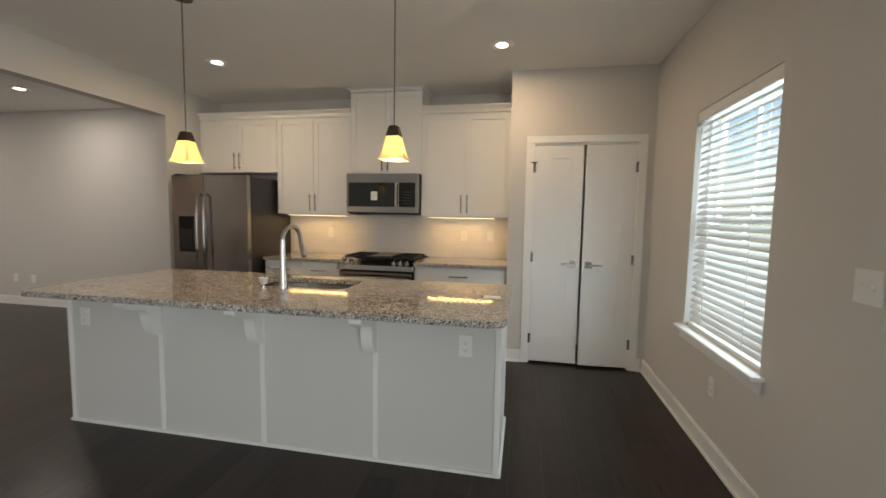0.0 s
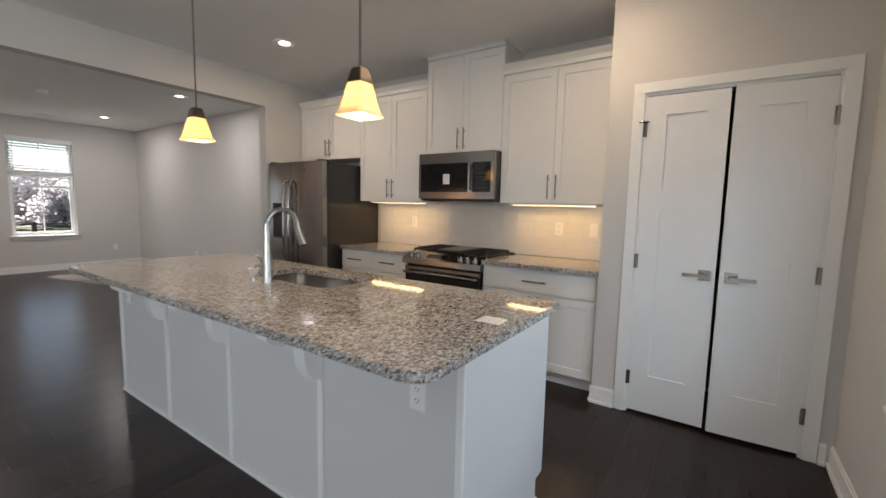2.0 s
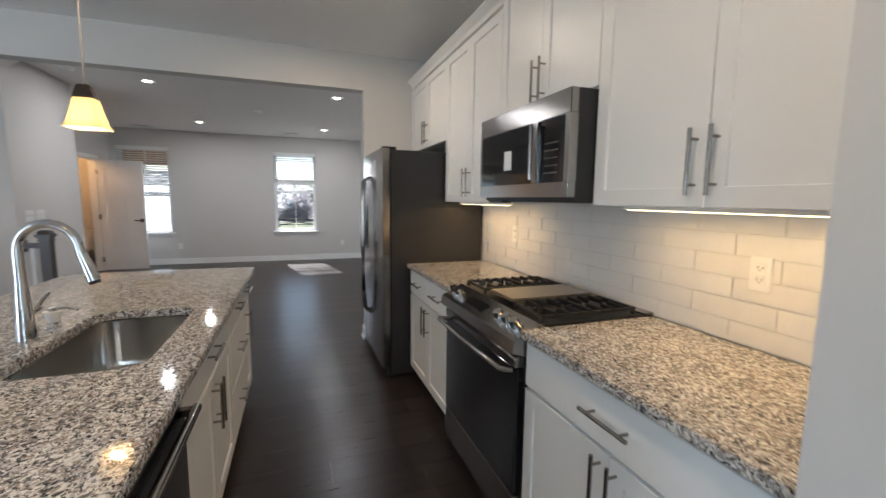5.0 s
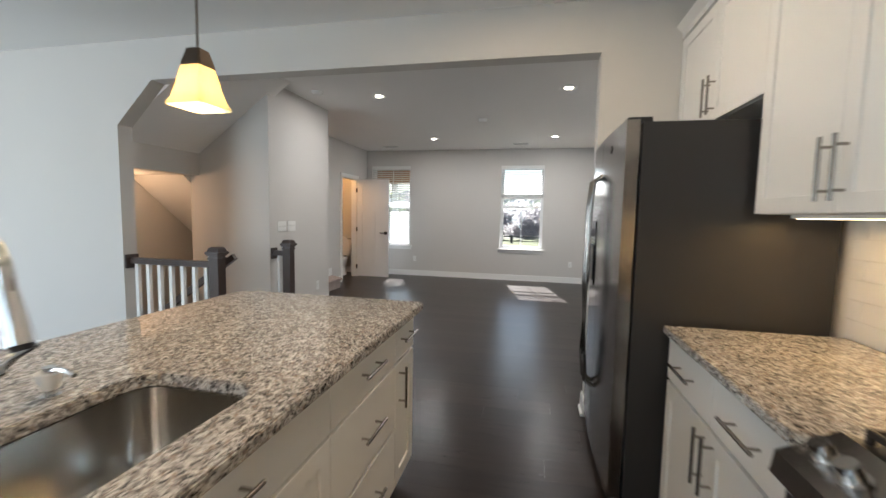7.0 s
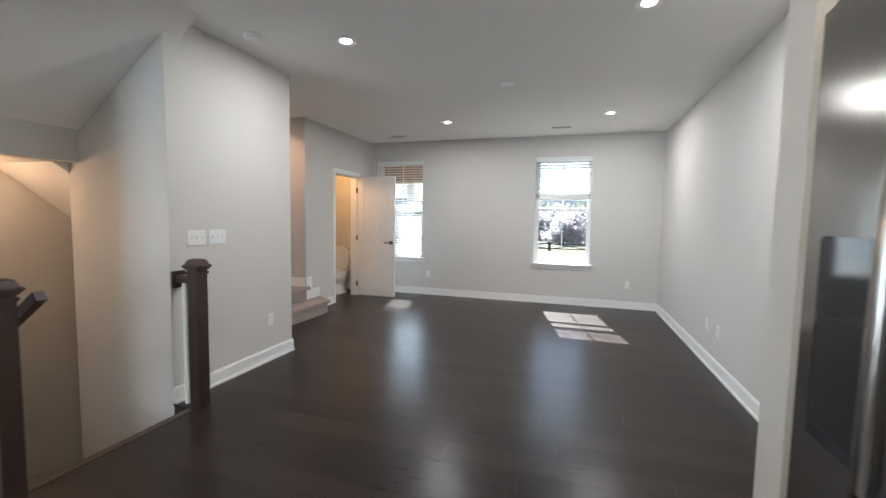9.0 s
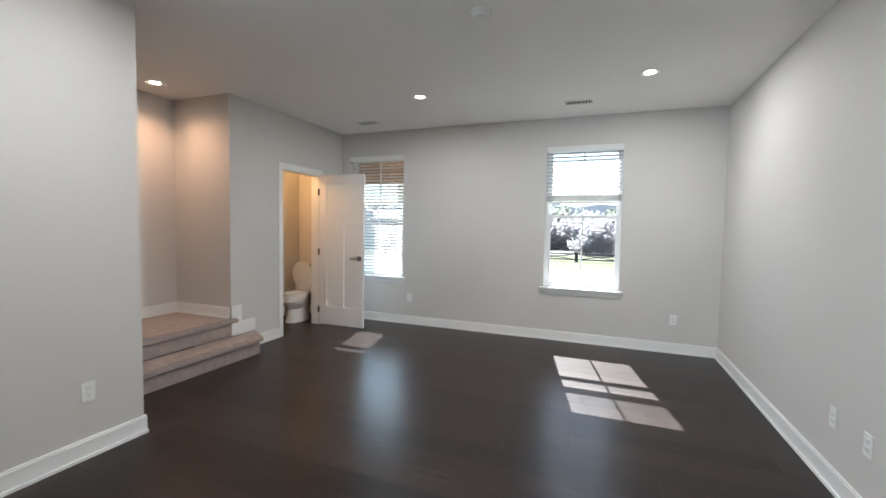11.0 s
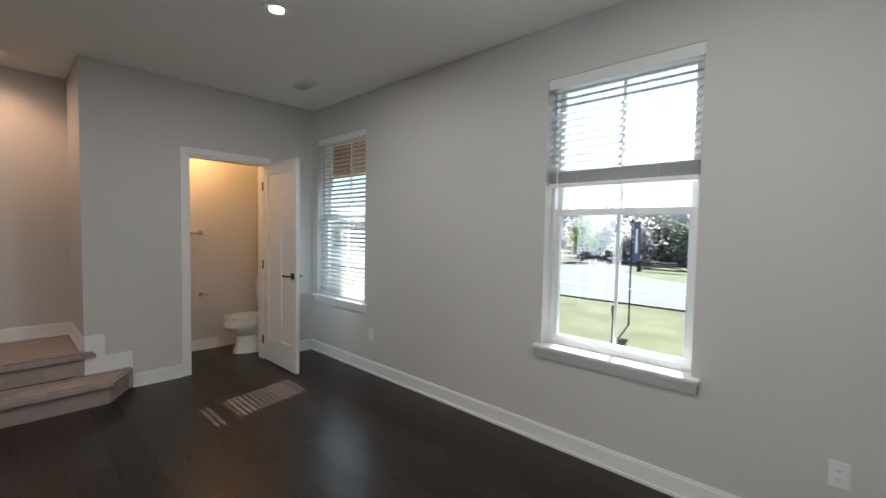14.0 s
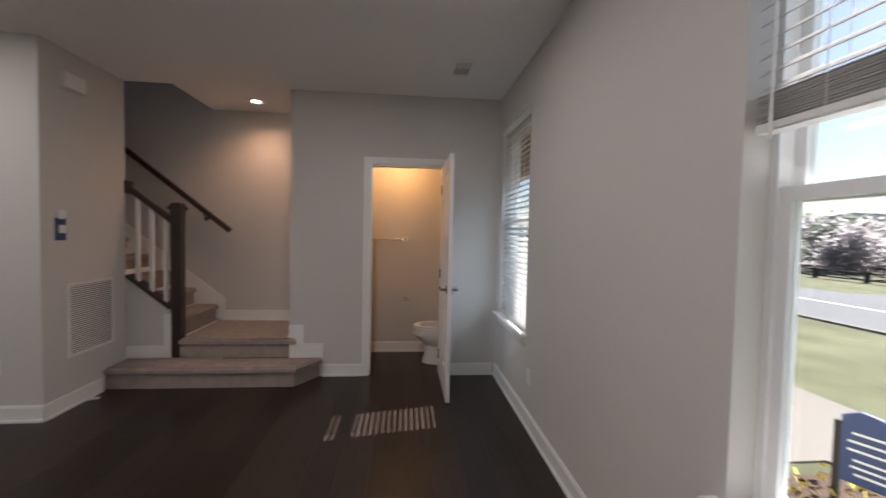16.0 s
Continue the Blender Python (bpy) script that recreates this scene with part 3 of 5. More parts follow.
# ---- windows with blinds ----
def window(name, face, y0, y1, z0, z1, out, raised=None, slats_tilt=32, label=""):
    """Double-hung window in a wall along y. face: the room face of the wall; out: the way outdoors, -1 or +1. raised: the height to which the blind hangs."""
    def bx(s, d0, d1, *r, bevel=0.0):
        a, b = sorted((face + out * d0, face + out * d1))
        return s.box(a, b, *r, bevel)
    w = tagged(new(name), "white double-hung window with " + ("its blind half raised" if raised else "its blind let down"), kind="structure")
    s = Shape()
    fr = 0.024
    for r in ((y0, y0 + fr, z0, z1), (y1 - fr, y1, z0, z1), (y0 + fr, y1 - fr, z0, z0 + fr), (y0 + fr, y1 - fr, z1 - fr, z1)):
        bx(s, 0.085, 0.165, *r)
    part("window_frame", s, M_VINYL, w)
    zm = z0 + (z1 - z0) * 0.507
    ym = (y0 + y1) / 2
    for nm, lo, hi, d in (("lower_sash", z0 + fr, zm + 0.02, 0.095), ("upper_sash", zm - 0.02, z1 - fr, 0.13)):
        s = Shape()
        a, b = y0 + fr, y1 - fr
        t = 0.036
        for r in ((a, a + t, lo, hi), (b - t, b, lo, hi), (a + t, b - t, lo, lo + t), (a + t, b - t, hi - t, hi)):
            bx(s, d, d + 0.03, *r)
        sash = part(nm, s, M_VINYL, w)
        s = Shape()
        bx(s, d + 0.008, d + 0.022, ym - 0.009, ym + 0.009, lo + t, hi - t)
        part("muntin", s, M_VINYL, sash)
        s = Shape()
        bx(s, d + 0.013, d + 0.017, a + t, b - t, lo + t, hi - t)
        p = part("pane", s, M_GLASS, sash)
        p.visible_shadow = False
    s = Shape()
    bx(s, -0.055, 0.085, y0 - 0.045, y1 + 0.045, z0 - 0.02, z0 + 0.002, bevel=0.004)
    part("window_sill", s, M_TRIM, w)
    s = Shape()
    bx(s, -0.014, 0.0, y0 - 0.03, y1 + 0.03, z0 - 0.085, z0 - 0.02, bevel=0.002)
    part("apron", s, M_TRIM, w)
    # blind
    end = raised or z0 + 0.004
    d = 0.045
    bl = thing("window_blind", (face + out * d, ym, z1), "white slatted blind drawn half up with its slats stacked" if raised else "white slatted blind let all the way down", "blind", "window blinds")
    s = Shape().box(-0.03, 0.03, -(y1 - y0) / 2 + 0.006, (y1 - y0) / 2 - 0.006, -0.055, -0.002, 0.003)
    part("headrail", s, M_PLATE, bl)
    s = Shape().box(-out * 0.034 - 0.004, -out * 0.034 + 0.004, -(y1 - y0) / 2 + 0.002, (y1 - y0) / 2 - 0.002, -0.065, 0.0, 0.002)
    part("valance", s, M_PLATE, bl)
    half = (y1 - y0) / 2 - 0.012
    slat = Shape()
    ring = [(-0.025, -0.0012), (0, 0.0010), (0.025, -0.0012), (0.025, 0.0016), (0, 0.0038), (-0.025, 0.0016)]
    slat.prism([(u, v) for u, v in ring], "y", -half, half)
    me = finish("slat", slat, M_SLAT)
    pitch = 0.0445
    z = z1 - 0.085
    stack = end + 0.118 if raised else end + 0.03
    while z > stack:
        o = new("slat", me)
        o.parent = bl
        o.matrix_local = pose(0, 0, z - z1, 0, -out * slats_tilt, 0)
        z -= pitch
    if raised:
        for k in range(11):
            o = new("slat", me)
            o.parent = bl
            o.matrix_local = pose(0.0015 * ((k * 7) % 3 - 1), 0, end + 0.030 + k * 0.0068 - z1, 0, 0, 0)
    s = Shape().box(-0.026, 0.026, -half, half, end - z1, end - z1 + 0.024, 0.004)
    part("bottom_rail", s, M_PLATE, bl)
    for u in (-0.55, 0.55):
        s = Shape().cyl((-out * 0.027, u * half, -0.05), (-out * 0.027, u * half, end - z1 + 0.02), 0.0016, 6).cyl((out * 0.027, u * half, -0.05), (out * 0.027, u * half, end - z1 + 0.02), 0.0016, 6)
        part("ladder_cord", s, M_PLATE, bl)
    s = Shape().cyl((-out * 0.042, half * (0.84 if out < 0 else -0.84) * -1, -0.06), (-out * 0.042, half * (0.84 if out < 0 else -0.84) * -1, -0.85 if not raised else -0.72), 0.004, 8)
    part("tilt_wand", s, M_PLATE, bl)
    return w


window("window_1", WEST, *WIN[0], WZ0, WZ1, -1, None, 31)
window("window_2", WEST, *WIN[1], WZ0, WZ1, -1, 1.70, 34)
window("window_3", EAST, KY0, KY1, KZ0, KZ1, 1, None, 42)


def plain_glazing(name, ob_shape, frame_shape, label):
    w = tagged(new(name), label, kind="structure")
    part("frame", frame_shape, M_VINYL, w)
    p = part("pane", ob_shape, M_GLASS, w)
    p.visible_shadow = False
    return w


# assumed glazing, never in view; it houses the two added fill lamps
plain_glazing("unseen_glass_door", Shape().box(EAST + 0.07, EAST + 0.08, -1.95, -0.25, 0.05, 2.0),
              Shape().box(EAST + 0.04, EAST + 0.1, -2.0, -1.94, 0, 2.05).box(EAST + 0.04, EAST + 0.1, -0.26, -0.2, 0, 2.05).box(EAST + 0.04, EAST + 0.1, -1.94, -0.26, 1.99, 2.05).box(EAST + 0.04, EAST + 0.1, -1.94, -0.26, 0, 0.06).box(EAST + 0.04, EAST + 0.1, -1.13, -1.07, 0.06, 1.99), "assumed white framed sliding glass door behind the walk, unseen")
plain_glazing("unseen_window", Shape().box(-2.75, -1.25, SOUTH - 0.09, SOUTH - 0.08, 0.8, 2.05),
              Shape().box(-2.8, -2.75, SOUTH - 0.12, SOUTH - 0.05, 0.75, 2.1).box(-1.25, -1.2, SOUTH - 0.12, SOUTH - 0.05, 0.75, 2.1).box(-2.75, -1.25, SOUTH - 0.12, SOUTH - 0.05, 2.05, 2.1).box(-2.75, -1.25, SOUTH - 0.12, SOUTH - 0.05, 0.75, 0.8), "assumed white framed window behind the walk, unseen")


# ---- kitchen cabinets ----
def pull(parent, x, z, length, upright, material=M_NICKEL):
    s = Shape()
    h = length / 2
    if upright:
        s.cyl((x, -0.034, z - h), (x, -0.034, z + h), 0.006, 12)
        for k in (-1, 1):
            s.cyl((x, 0, z + k * h * 0.68), (x, -0.034, z + k * h * 0.68), 0.0045, 10)
    else:
        s.cyl((x - h, -0.034, z), (x + h, -0.034, z), 0.006, 12)
        for k in (-1, 1):
            s.cyl((x + k * h * 0.68, 0, z), (x + k * h * 0.68, -0.034, z), 0.0045, 10)
    return part("pull", s, material, parent, "brushed nickel bar pull", smooth=True)


def front(parent, kind, x0, x1, z0, z1, handle=None):
    """A door or a drawer on a cabinet whose body's front is y 0. handle: (x, z, upright)."""
    g = 0.0016
    x0, x1, z0, z1 = x0 + g, x1 - g, z0 + g, z1 - g
    s = Shape()
    st = 0.058
    if kind == "door":
        ring = lambda a, y: [(x0 + a, y, z0 + a), (x1 - a, y, z0 + a), (x1 - a, y, z1 - a), (x0 + a, y, z1 - a)]
        s.rings([ring(0, -0.002), ring(0, -0.0195), ring(0.0015, -0.021), ring(st - 0.0015, -0.021), ring(st, -0.0195), ring(st, -0.002), ring(0, -0.002)], caps=False)
        bmesh.ops.remove_doubles(s.bm, verts=s.bm.verts, dist=1e-6)
    else:
        s.box(x0, x1, -0.021, -0.002, z0, z1, 0.002)
    d = part("door" if kind == "door" else "drawer", s, M_CAB, parent)
    if kind == "door":
        part("panel", Shape().box(x0 + st, x1 - st, -0.012, -0.003, z0 + st, z1 - st), M_CAB, d)
    if handle:
        o = pull(d, handle[0], handle[1], 0.19, handle[2])
        o.location = (0, -0.021, 0)
    return d


def cabinet(name, at, w, z0, z1, depth, fronts, label, turn=0, toe=False, group="kitchen cabinets", crown=0.0, wings=0.0):
    c = thing(name, at, label, "cabinet", group, turn=turn)
    s = Shape()
    if "sink" in label:
        s.box(0.0, 0.018, 0.0, depth, z0 + 0.105, z1).box(w - 0.018, w, 0.0, depth, z0 + 0.105, z1).box(0.018, w - 0.018, 0.0, 0.018, z0 + 0.105, z1).box(0.018, w - 0.018, 0.018, depth, z0 + 0.105, z0 + 0.125)
    elif toe:
        s.box(0.0, w, 0.0, depth, z0 + 0.105, z1).box(0.0, w, 0.075, depth, z0, z0 + 0.105)
    else:
        s.box(0.0, w, 0.0, depth, z0, z1)
    part("body", s, M_CAB, c)
    for f in fronts:
        front(c, *f)
    if crown:
        s = Shape()
        s.box(-0.002, w + 0.002, -0.024, depth, z1, z1 + crown * 0.45)
        s.prism([(-0.024, z1 + crown * 0.45), (-0.060, z1 + crown * 0.9), (-0.060, z1 + crown), (depth, z1 + crown), (depth, z1 + crown * 0.45)], "x", -0.002, w + 0.002)
        if wings:
            s.prism([(0, z1 + crown * 0.45), (-wings * 0.6, z1 + crown * 0.45), (-wings, z1 + crown * 0.9), (-wings, z1 + crown), (0, z1 + crown)], "y", -0.06, depth)
            s.prism([(w, z1 + crown * 0.45), (w + wings * 0.6, z1 + crown * 0.45), (w + wings, z1 + crown * 0.9), (w + wings, z1 + crown), (w, z1 + crown)], "y", -0.06, depth)
        part("crown_moulding", s, M_CAB, c)
    return c


UF, BF = 4.665, 4.385       # fronts of the upper and base bodies
RX = (-1.42, -0.49)
LX = (-3.11, -2.22)
UP = 1.385


def pair(w, z0, z1, hz, spread=0.032, upright=True):
    return [("door", 0.0, w / 2, z0, z1, (w / 2 - spread, hz, upright)), ("door", w / 2, w, z0, z1, (w / 2 + spread, hz, upright))]


cabinet("wall_cabinet", (RX[0], UF, 0), RX[1] - RX[0], UP, 2.455, NORTH - UF, pair(RX[1] - RX[0], UP, 2.44, 1.515), "white two-door shaker wall cabinet above the counter beside the closet", crown=0.075)
cabinet("wall_cabinet", (LX[0], UF, 0), LX[1] - LX[0], UP, 2.455, NORTH - UF, pair(LX[1] - LX[0], UP, 2.44, 1.515), "white two-door shaker wall cabinet beside the refrigerator", crown=0.075)
cabinet("wall_cabinet", (-2.219, UF, 0), 0.798, 1.825, 2.70, NORTH - UF, pair(0.798, 1.835, 2.69, 1.955), "tall white shaker cabinet above the microwave, up to the ceiling", crown=0.055, wings=0.045)
cabinet("wall_cabinet", (HDR_X + 0.012, UF, 0), LX[0] - HDR_X - 0.012, 1.85, 2.455, NORTH - UF, pair(LX[0] - HDR_X - 0.012, 1.85, 2.44, 1.975), "white two-door shaker cabinet above the refrigerator", crown=0.075)
w = RX[1] - RX[0]
cabinet("base_cabinet", (RX[0] + 0.002, BF, 0), w - 0.006, 0, 0.882, NORTH - BF, [("drawer", 0.012, w - 0.018, 0.70, 0.868, ((w - 0.006) / 2, 0.79, False))] +
        [("door", 0.012, w / 2, 0.115, 0.69, (w / 2 - 0.032, 0.585, True)), ("door", w / 2, w - 0.018, 0.115, 0.69, (w / 2 + 0.032, 0.585, True))],
        "white base cabinet with one wide drawer over two doors", toe=True)
w = LX[1] - LX[0] - 0.012
cabinet("base_cabinet", (LX[0] + 0.01, BF, 0), w, 0, 0.882, NORTH - BF, [("drawer", 0.008, w / 2, 0.70, 0.868, (w / 4, 0.79, False)), ("drawer", w / 2, w - 0.008, 0.70, 0.868, (w * 0.75, 0.79, False)),
        ("door", 0.008, w / 2, 0.115, 0.69, (w / 2 - 0.032, 0.585, True)), ("door", w / 2, w - 0.008, 0.115, 0.69, (w / 2 + 0.032, 0.585, True))],
        "white base cabinet with two drawers over two doors", toe=True)

# counters on the wall side
for x0, x1 in ((RX[0] + 0.002, RX[1] + 0.004), (LX[0] + 0.006, LX[1] - 0.004)):
    solid("countertop", Shape().box(0, x1 - x0, -0.66, -0.012, 0, 0.032, 0.004), M_GRANITE, (x0, NORTH, 0.883),
          "speckled brown and white granite countertop on base cabinets", "countertop", "wall countertops")

# ---- island ----
IX0, IX1, IY0, IY1 = -3.225, -0.43, 2.475, 3.20
CX0, CX1, CY0, CY1 = -3.255, -0.40, 2.20, 3.265
SINK = (-2.15, -1.45, 2.765, 3.125)

isl = thing("island_back_panel", (IX0, IY0, 0), "white painted island panel with battens and corbels", "kitchen island")
L = IX1 - IX0
s = Shape().box(0, L, 0, 0.06, 0, 0.88)
part("panel", s, M_PANEL, isl)
for k in range(2):
    xx = (0.0, L - 0.018)[k]
    part("end_panel", Shape().box(xx, xx + 0.018, 0.06, IY1 - IY0, 0.105, 0.88).box(xx, xx + 0.018, 0.06, IY1 - IY0 - 0.075, 0, 0.105), M_PANEL, isl)
BATTENS = [0.0, 0.69, 1.39, 2.09, L - 0.03]
for bx in BATTENS:
    part("batten", Shape().box(bx, bx + 0.030, -0.014, 0, 0.02, 0.88, 0.003), M_TRIM, isl)
part("shoe_moulding", Shape().box(-0.012, L + 0.012, -0.018, 0.0, 0, 0.018, 0.003).box(-0.014, -0.0, 0, IY1 - IY0 - 0.075, 0, 0.018).box(L, L + 0.014, 0, IY1 - IY0 - 0.075, 0, 0.018), M_TRIM, isl)


def corbel(parent, x):
    pts = [(0, 0.88), (-0.245, 0.88), (-0.252, 0.868), (-0.249, 0.854), (-0.237, 0.842), (-0.216, 0.834)]
    for k in range(1, 6):
        a = math.pi * k / 10
        pts.append((-0.155 - 0.055 * math.cos(a), 0.834 - 0.016 * math.sin(a)))
    for k in range(1, 9):
        a = math.pi * k / 16
        pts.append((-0.155 + 0.062 * math.sin(a), 0.758 + 0.060 * math.cos(a)))
    pts += [(-0.090, 0.725), (-0.082, 0.695), (-0.070, 0.668), (-0.055, 0.648), (-0.035, 0.637), (0, 0.634)]
    return part("corbel", Shape().prism([(y, z) for y, z in pts], "x", x - 0.033, x + 0.033), M_TRIM, parent, "white scrolled wooden corbel")


for bx in BATTENS[1:4]:
    corbel(isl, bx - 0.006)

isl_h = IY1 - IY0 - 0.06
turned = dict(turn=180, toe=True, group="island cabinets")
# seen from the cooking side, x runs the other way: local 0 is the east end
DWX = (-1.43, -0.83)
w = IX1 - 0.018 - DWX[1]
cabinet("island_cabinet", (IX1 - 0.018, IY1, 0), w - 0.002, 0, 0.88, isl_h, [("door", 0.0, w - 0.002, 0.115, 0.868, (w - 0.05, 0.75, True))], "narrow white shaker cabinet at the island's end", **turned)
w = 0.90
cabinet("island_cabinet", (DWX[0] - 0.002, IY1, 0), w, 0, 0.88, isl_h, [("drawer", 0.0, w, 0.70, 0.868, (w / 2, 0.79, False)), ("door", 0, w / 2, 0.115, 0.69, (w / 2 - 0.032, 0.575, True)), ("door", w / 2, w, 0.115, 0.69, (w / 2 + 0.032, 0.575, True))],
        "white sink cabinet with false drawer over two doors", **turned)
x1 = DWX[0] - 0.002 - w - 0.001
cabinet("island_cabinet", (x1, IY1, 0), 0.60, 0, 0.88, isl_h, [("drawer", 0.0, 0.60, 0.70, 0.868, (0.3, 0.79, False)), ("drawer", 0.0, 0.60, 0.41, 0.69, (0.3, 0.555, False)), ("drawer", 0.0, 0.60, 0.115, 0.40, (0.3, 0.265, False))],
        "white island cabinet with three drawers", **turned)
w = x1 - 0.601 - (IX0 + 0.018)
cabinet("island_cabinet", (x1 - 0.601, IY1, 0), w, 0, 0.88, isl_h, [("drawer", 0.0, w, 0.70, 0.868, (w / 2, 0.79, False)), ("door", 0.0, w, 0.115, 0.69, (0.05, 0.575, True))],
        "narrow white island cabinet with a drawer over a door", **turned)

dw = thing("dishwasher", (DWX[1] - 0.003, IY1, 0), "black stainless dishwasher built in under the granite", "dishwasher", turn=180)
part("tub", Shape().box(0, 0.594, 0.03, isl_h, 0.02, 0.875), M_BLACK, dw)
part("door_panel", Shape().box(0.003, 0.591, -0.03, 0.028, 0.115, 0.78, 0.004), M_DGREY, dw)
part("control_edge", Shape().box(0.003, 0.591, -0.018, 0.028, 0.785, 0.868, 0.003), M_BLACK, dw)
part("bar_handle", Shape().cyl((0.02, -0.066, 0.79), (0.574, -0.066, 0.79), 0.013).box(0.03, 0.055, -0.066, -0.01, 0.78, 0.80).box(0.539, 0.564, -0.066, -0.01, 0.78, 0.80), M_STEEL, dw, "steel bar handle", smooth=True)

# island top, with the hole for the sink
def island_top():
    r, n = 0.085, 8
    outer = []
    for cx, cy, a0 in ((CX1 - r, CY0 + r, -90), (CX1 - 0.03, CY1 - 0.03, 0), (CX0 + 0.03, CY1 - 0.03, 90), (CX0 + r, CY0 + r, 180)):
        rr = r if a0 in (-90, 180) else 0.03
        outer += [(cx + rr * math.cos(radians(a0 + 90 * k / n)), cy + rr * math.sin(radians(a0 + 90 * k / n))) for k in range(n + 1)]
    x0, x1, y0, y1 = SINK
    inner = []
    ri = 0.075
    for cx, cy, a0 in ((x1 - ri, y0 + ri, -90), (x1 - ri, y1 - ri, 0), (x0 + ri, y1 - ri, 90), (x0 + ri, y0 + ri, 180)):
        inner += [(cx + ri * math.cos(radians(a0 + 90 * k / n)), cy + ri * math.sin(radians(a0 + 90 * k / n))) for k in range(n + 1)]
    s = Shape()
    k = len(outer)
    rows = []
    for ring, z in ((outer, 0.0), (outer, 0.032), (inner, 0.032), (inner, 0.0)):
        rows.append([s.bm.verts.new((x, y, z)) for x, y in ring])
    for a, b in ((0, 1), (1, 2), (2, 3), (3, 0)):
        for i in range(k):
            s.bm.faces.new((rows[a][i], rows[a][(i + 1) % k], rows[b][(i + 1) % k], rows[b][i]))
    rim = [e for e in s.bm.edges if e.verts[0] in rows[1] and e.verts[1] in rows[1] or e.verts[0] in rows[2] and e.verts[1] in rows[2]]
    bmesh.ops.bevel(s.bm, geom=rim, offset=0.004, segments=2, affect="EDGES")
    return s


solid("countertop", island_top(), M_GRANITE, (0, 0, 0.882), "polished speckled grey-brown granite island top with rounded corners", "countertop")

# sink
sk = thing("kitchen_sink", (SINK[0], SINK[2], 0.88), "undermounted single-bowl stainless steel sink, empty", "sink")
sw, sd = SINK[1] - SINK[0], SINK[3] - SINK[2]


def bowl_ring(inset, r, z):
    pts = []
    for cx, cy, a0 in ((sw - inset - r, inset + r, -90), (sw - inset - r, sd - inset - r, 0), (inset + r, sd - inset - r, 90), (inset + r, inset + r, 180)):
        pts += [(cx + r * math.cos(radians(a0 + 15 * k)), cy + r * math.sin(radians(a0 + 15 * k)), z) for k in range(7)]
    return pts


s = Shape().rings([bowl_ring(-0.012, 0.08, 0.0), bowl_ring(0.006, 0.07, 0.0), bowl_ring(0.010, 0.07, -0.17), bowl_ring(0.02, 0.065, -0.195), bowl_ring(0.045, 0.05, -0.207), bowl_ring(0.14, 0.02, -0.21)], caps=False)
s.bm.faces.new([s.bm.verts.new(p) for p in bowl_ring(0.14, 0.02, -0.21)])
bmesh.ops.remove_doubles(s.bm, verts=s.bm.verts, dist=1e-5)
part("bowl", s, M_SINK, sk, smooth=True)
part("drain", Shape().cyl((sw / 2, sd * 0.42, -0.212), (sw / 2, sd * 0.42, -0.204), 0.045, 24).cyl((sw / 2, sd * 0.42, -0.204), (sw / 2, sd * 0.42, -0.200), 0.02, 16), M_CHROME, sk, "chrome drain basket")

# faucet: base on the seating side of the bowl
fx, fy = -1.82, 2.69
fa = thing("kitchen_faucet", (fx, fy, 0.914), "tall chrome gooseneck pull-down faucet beside the sink", "faucet", turn=-7)
part("base", Shape().cyl((0, 0, 0), (0, 0, 0.006), 0.032, 24).cyl((0, 0, 0.006), (0, 0, 0.11), 0.029, 24, 0.024), M_CHROME, fa, smooth=True)
pts = [(0, 0, 0.11), (0, 0, 0.20), (0, 0, 0.305)]
for k in range(1, 13):
    a = math.pi * k / 13
    pts.append((0, 0.088 - 0.088 * math.cos(a), 0.305 + 0.088 * math.sin(a)))
pts += [(0, 0.181, 0.28)]
part("neck", Shape().tube(pts, [0.024, 0.018, 0.0155] + [0.0145] * 13, 16), M_CHROME, fa, smooth=True)
part("spray_head", Shape().cyl((0, 0.180, 0.29), (0, 0.210, 0.198), 0.0155, 20, 0.021), M_CHROME, fa, smooth=True)
part("spray_tip", Shape().cyl((0, 0.210, 0.198), (0, 0.213, 0.188), 0.0185, 20, 0.016), M_BLACK, fa, "black rubber spray tip")
hn = part("lever_handle", Shape().cyl((0, 0, 0.085), (-0.062, 0, 0.095), 0.013, 16).tube([(-0.05, 0, 0.092), (-0.085, 0.0, 0.118), (-0.125, 0.0, 0.135)], [0.009, 0.006, 0.005], 10), M_CHROME, fa, smooth=True)

sp = thing("soap_dispenser", (-1.965, 2.70, 0.914), "small chrome soap dispenser with a white tag on it", "soap dispenser")
part("base", Shape().cyl((0, 0, 0), (0, 0, 0.008), 0.021, 20).cyl((0, 0, 0.008), (0, 0, 0.05), 0.012, 16), M_CHROME, sp, smooth=True)
part("spout", Shape().cyl((0, 0, 0.05), (0, 0, 0.075), 0.014, 16).tube([(0, 0, 0.068), (0, 0.04, 0.072), (0, 0.075, 0.062)], 0.006, 10), M_CHROME, sp, smooth=True)
part("tag", Shape().cyl((0, 0, 0.022), (0, 0, 0.062), 0.016, 12, 0.030), M_PAPER, sp, "white paper tag")

cd = thing("paper_card", (-0.517, 2.783, 0.9145), "white printed card lying on the granite", "card", turn=2)
part("sheet", Shape().box(-0.058, 0.058, -0.042, 0.042, 0, 0.0015), M_PAPER, cd)
part("header_bar", Shape().box(-0.058, -0.041, -0.042, 0.042, 0.0016, 0.0022), M_INK, cd, "dark printed heading bar")
for k in range(7):
    part("text_line", Shape().box(-0.032 + 0.012 * k, -0.0305 + 0.012 * k, -0.032, 0.030 - 0.012 * (k % 3), 0.0016, 0.0021), M_GREYINK, cd, "grey printed line")


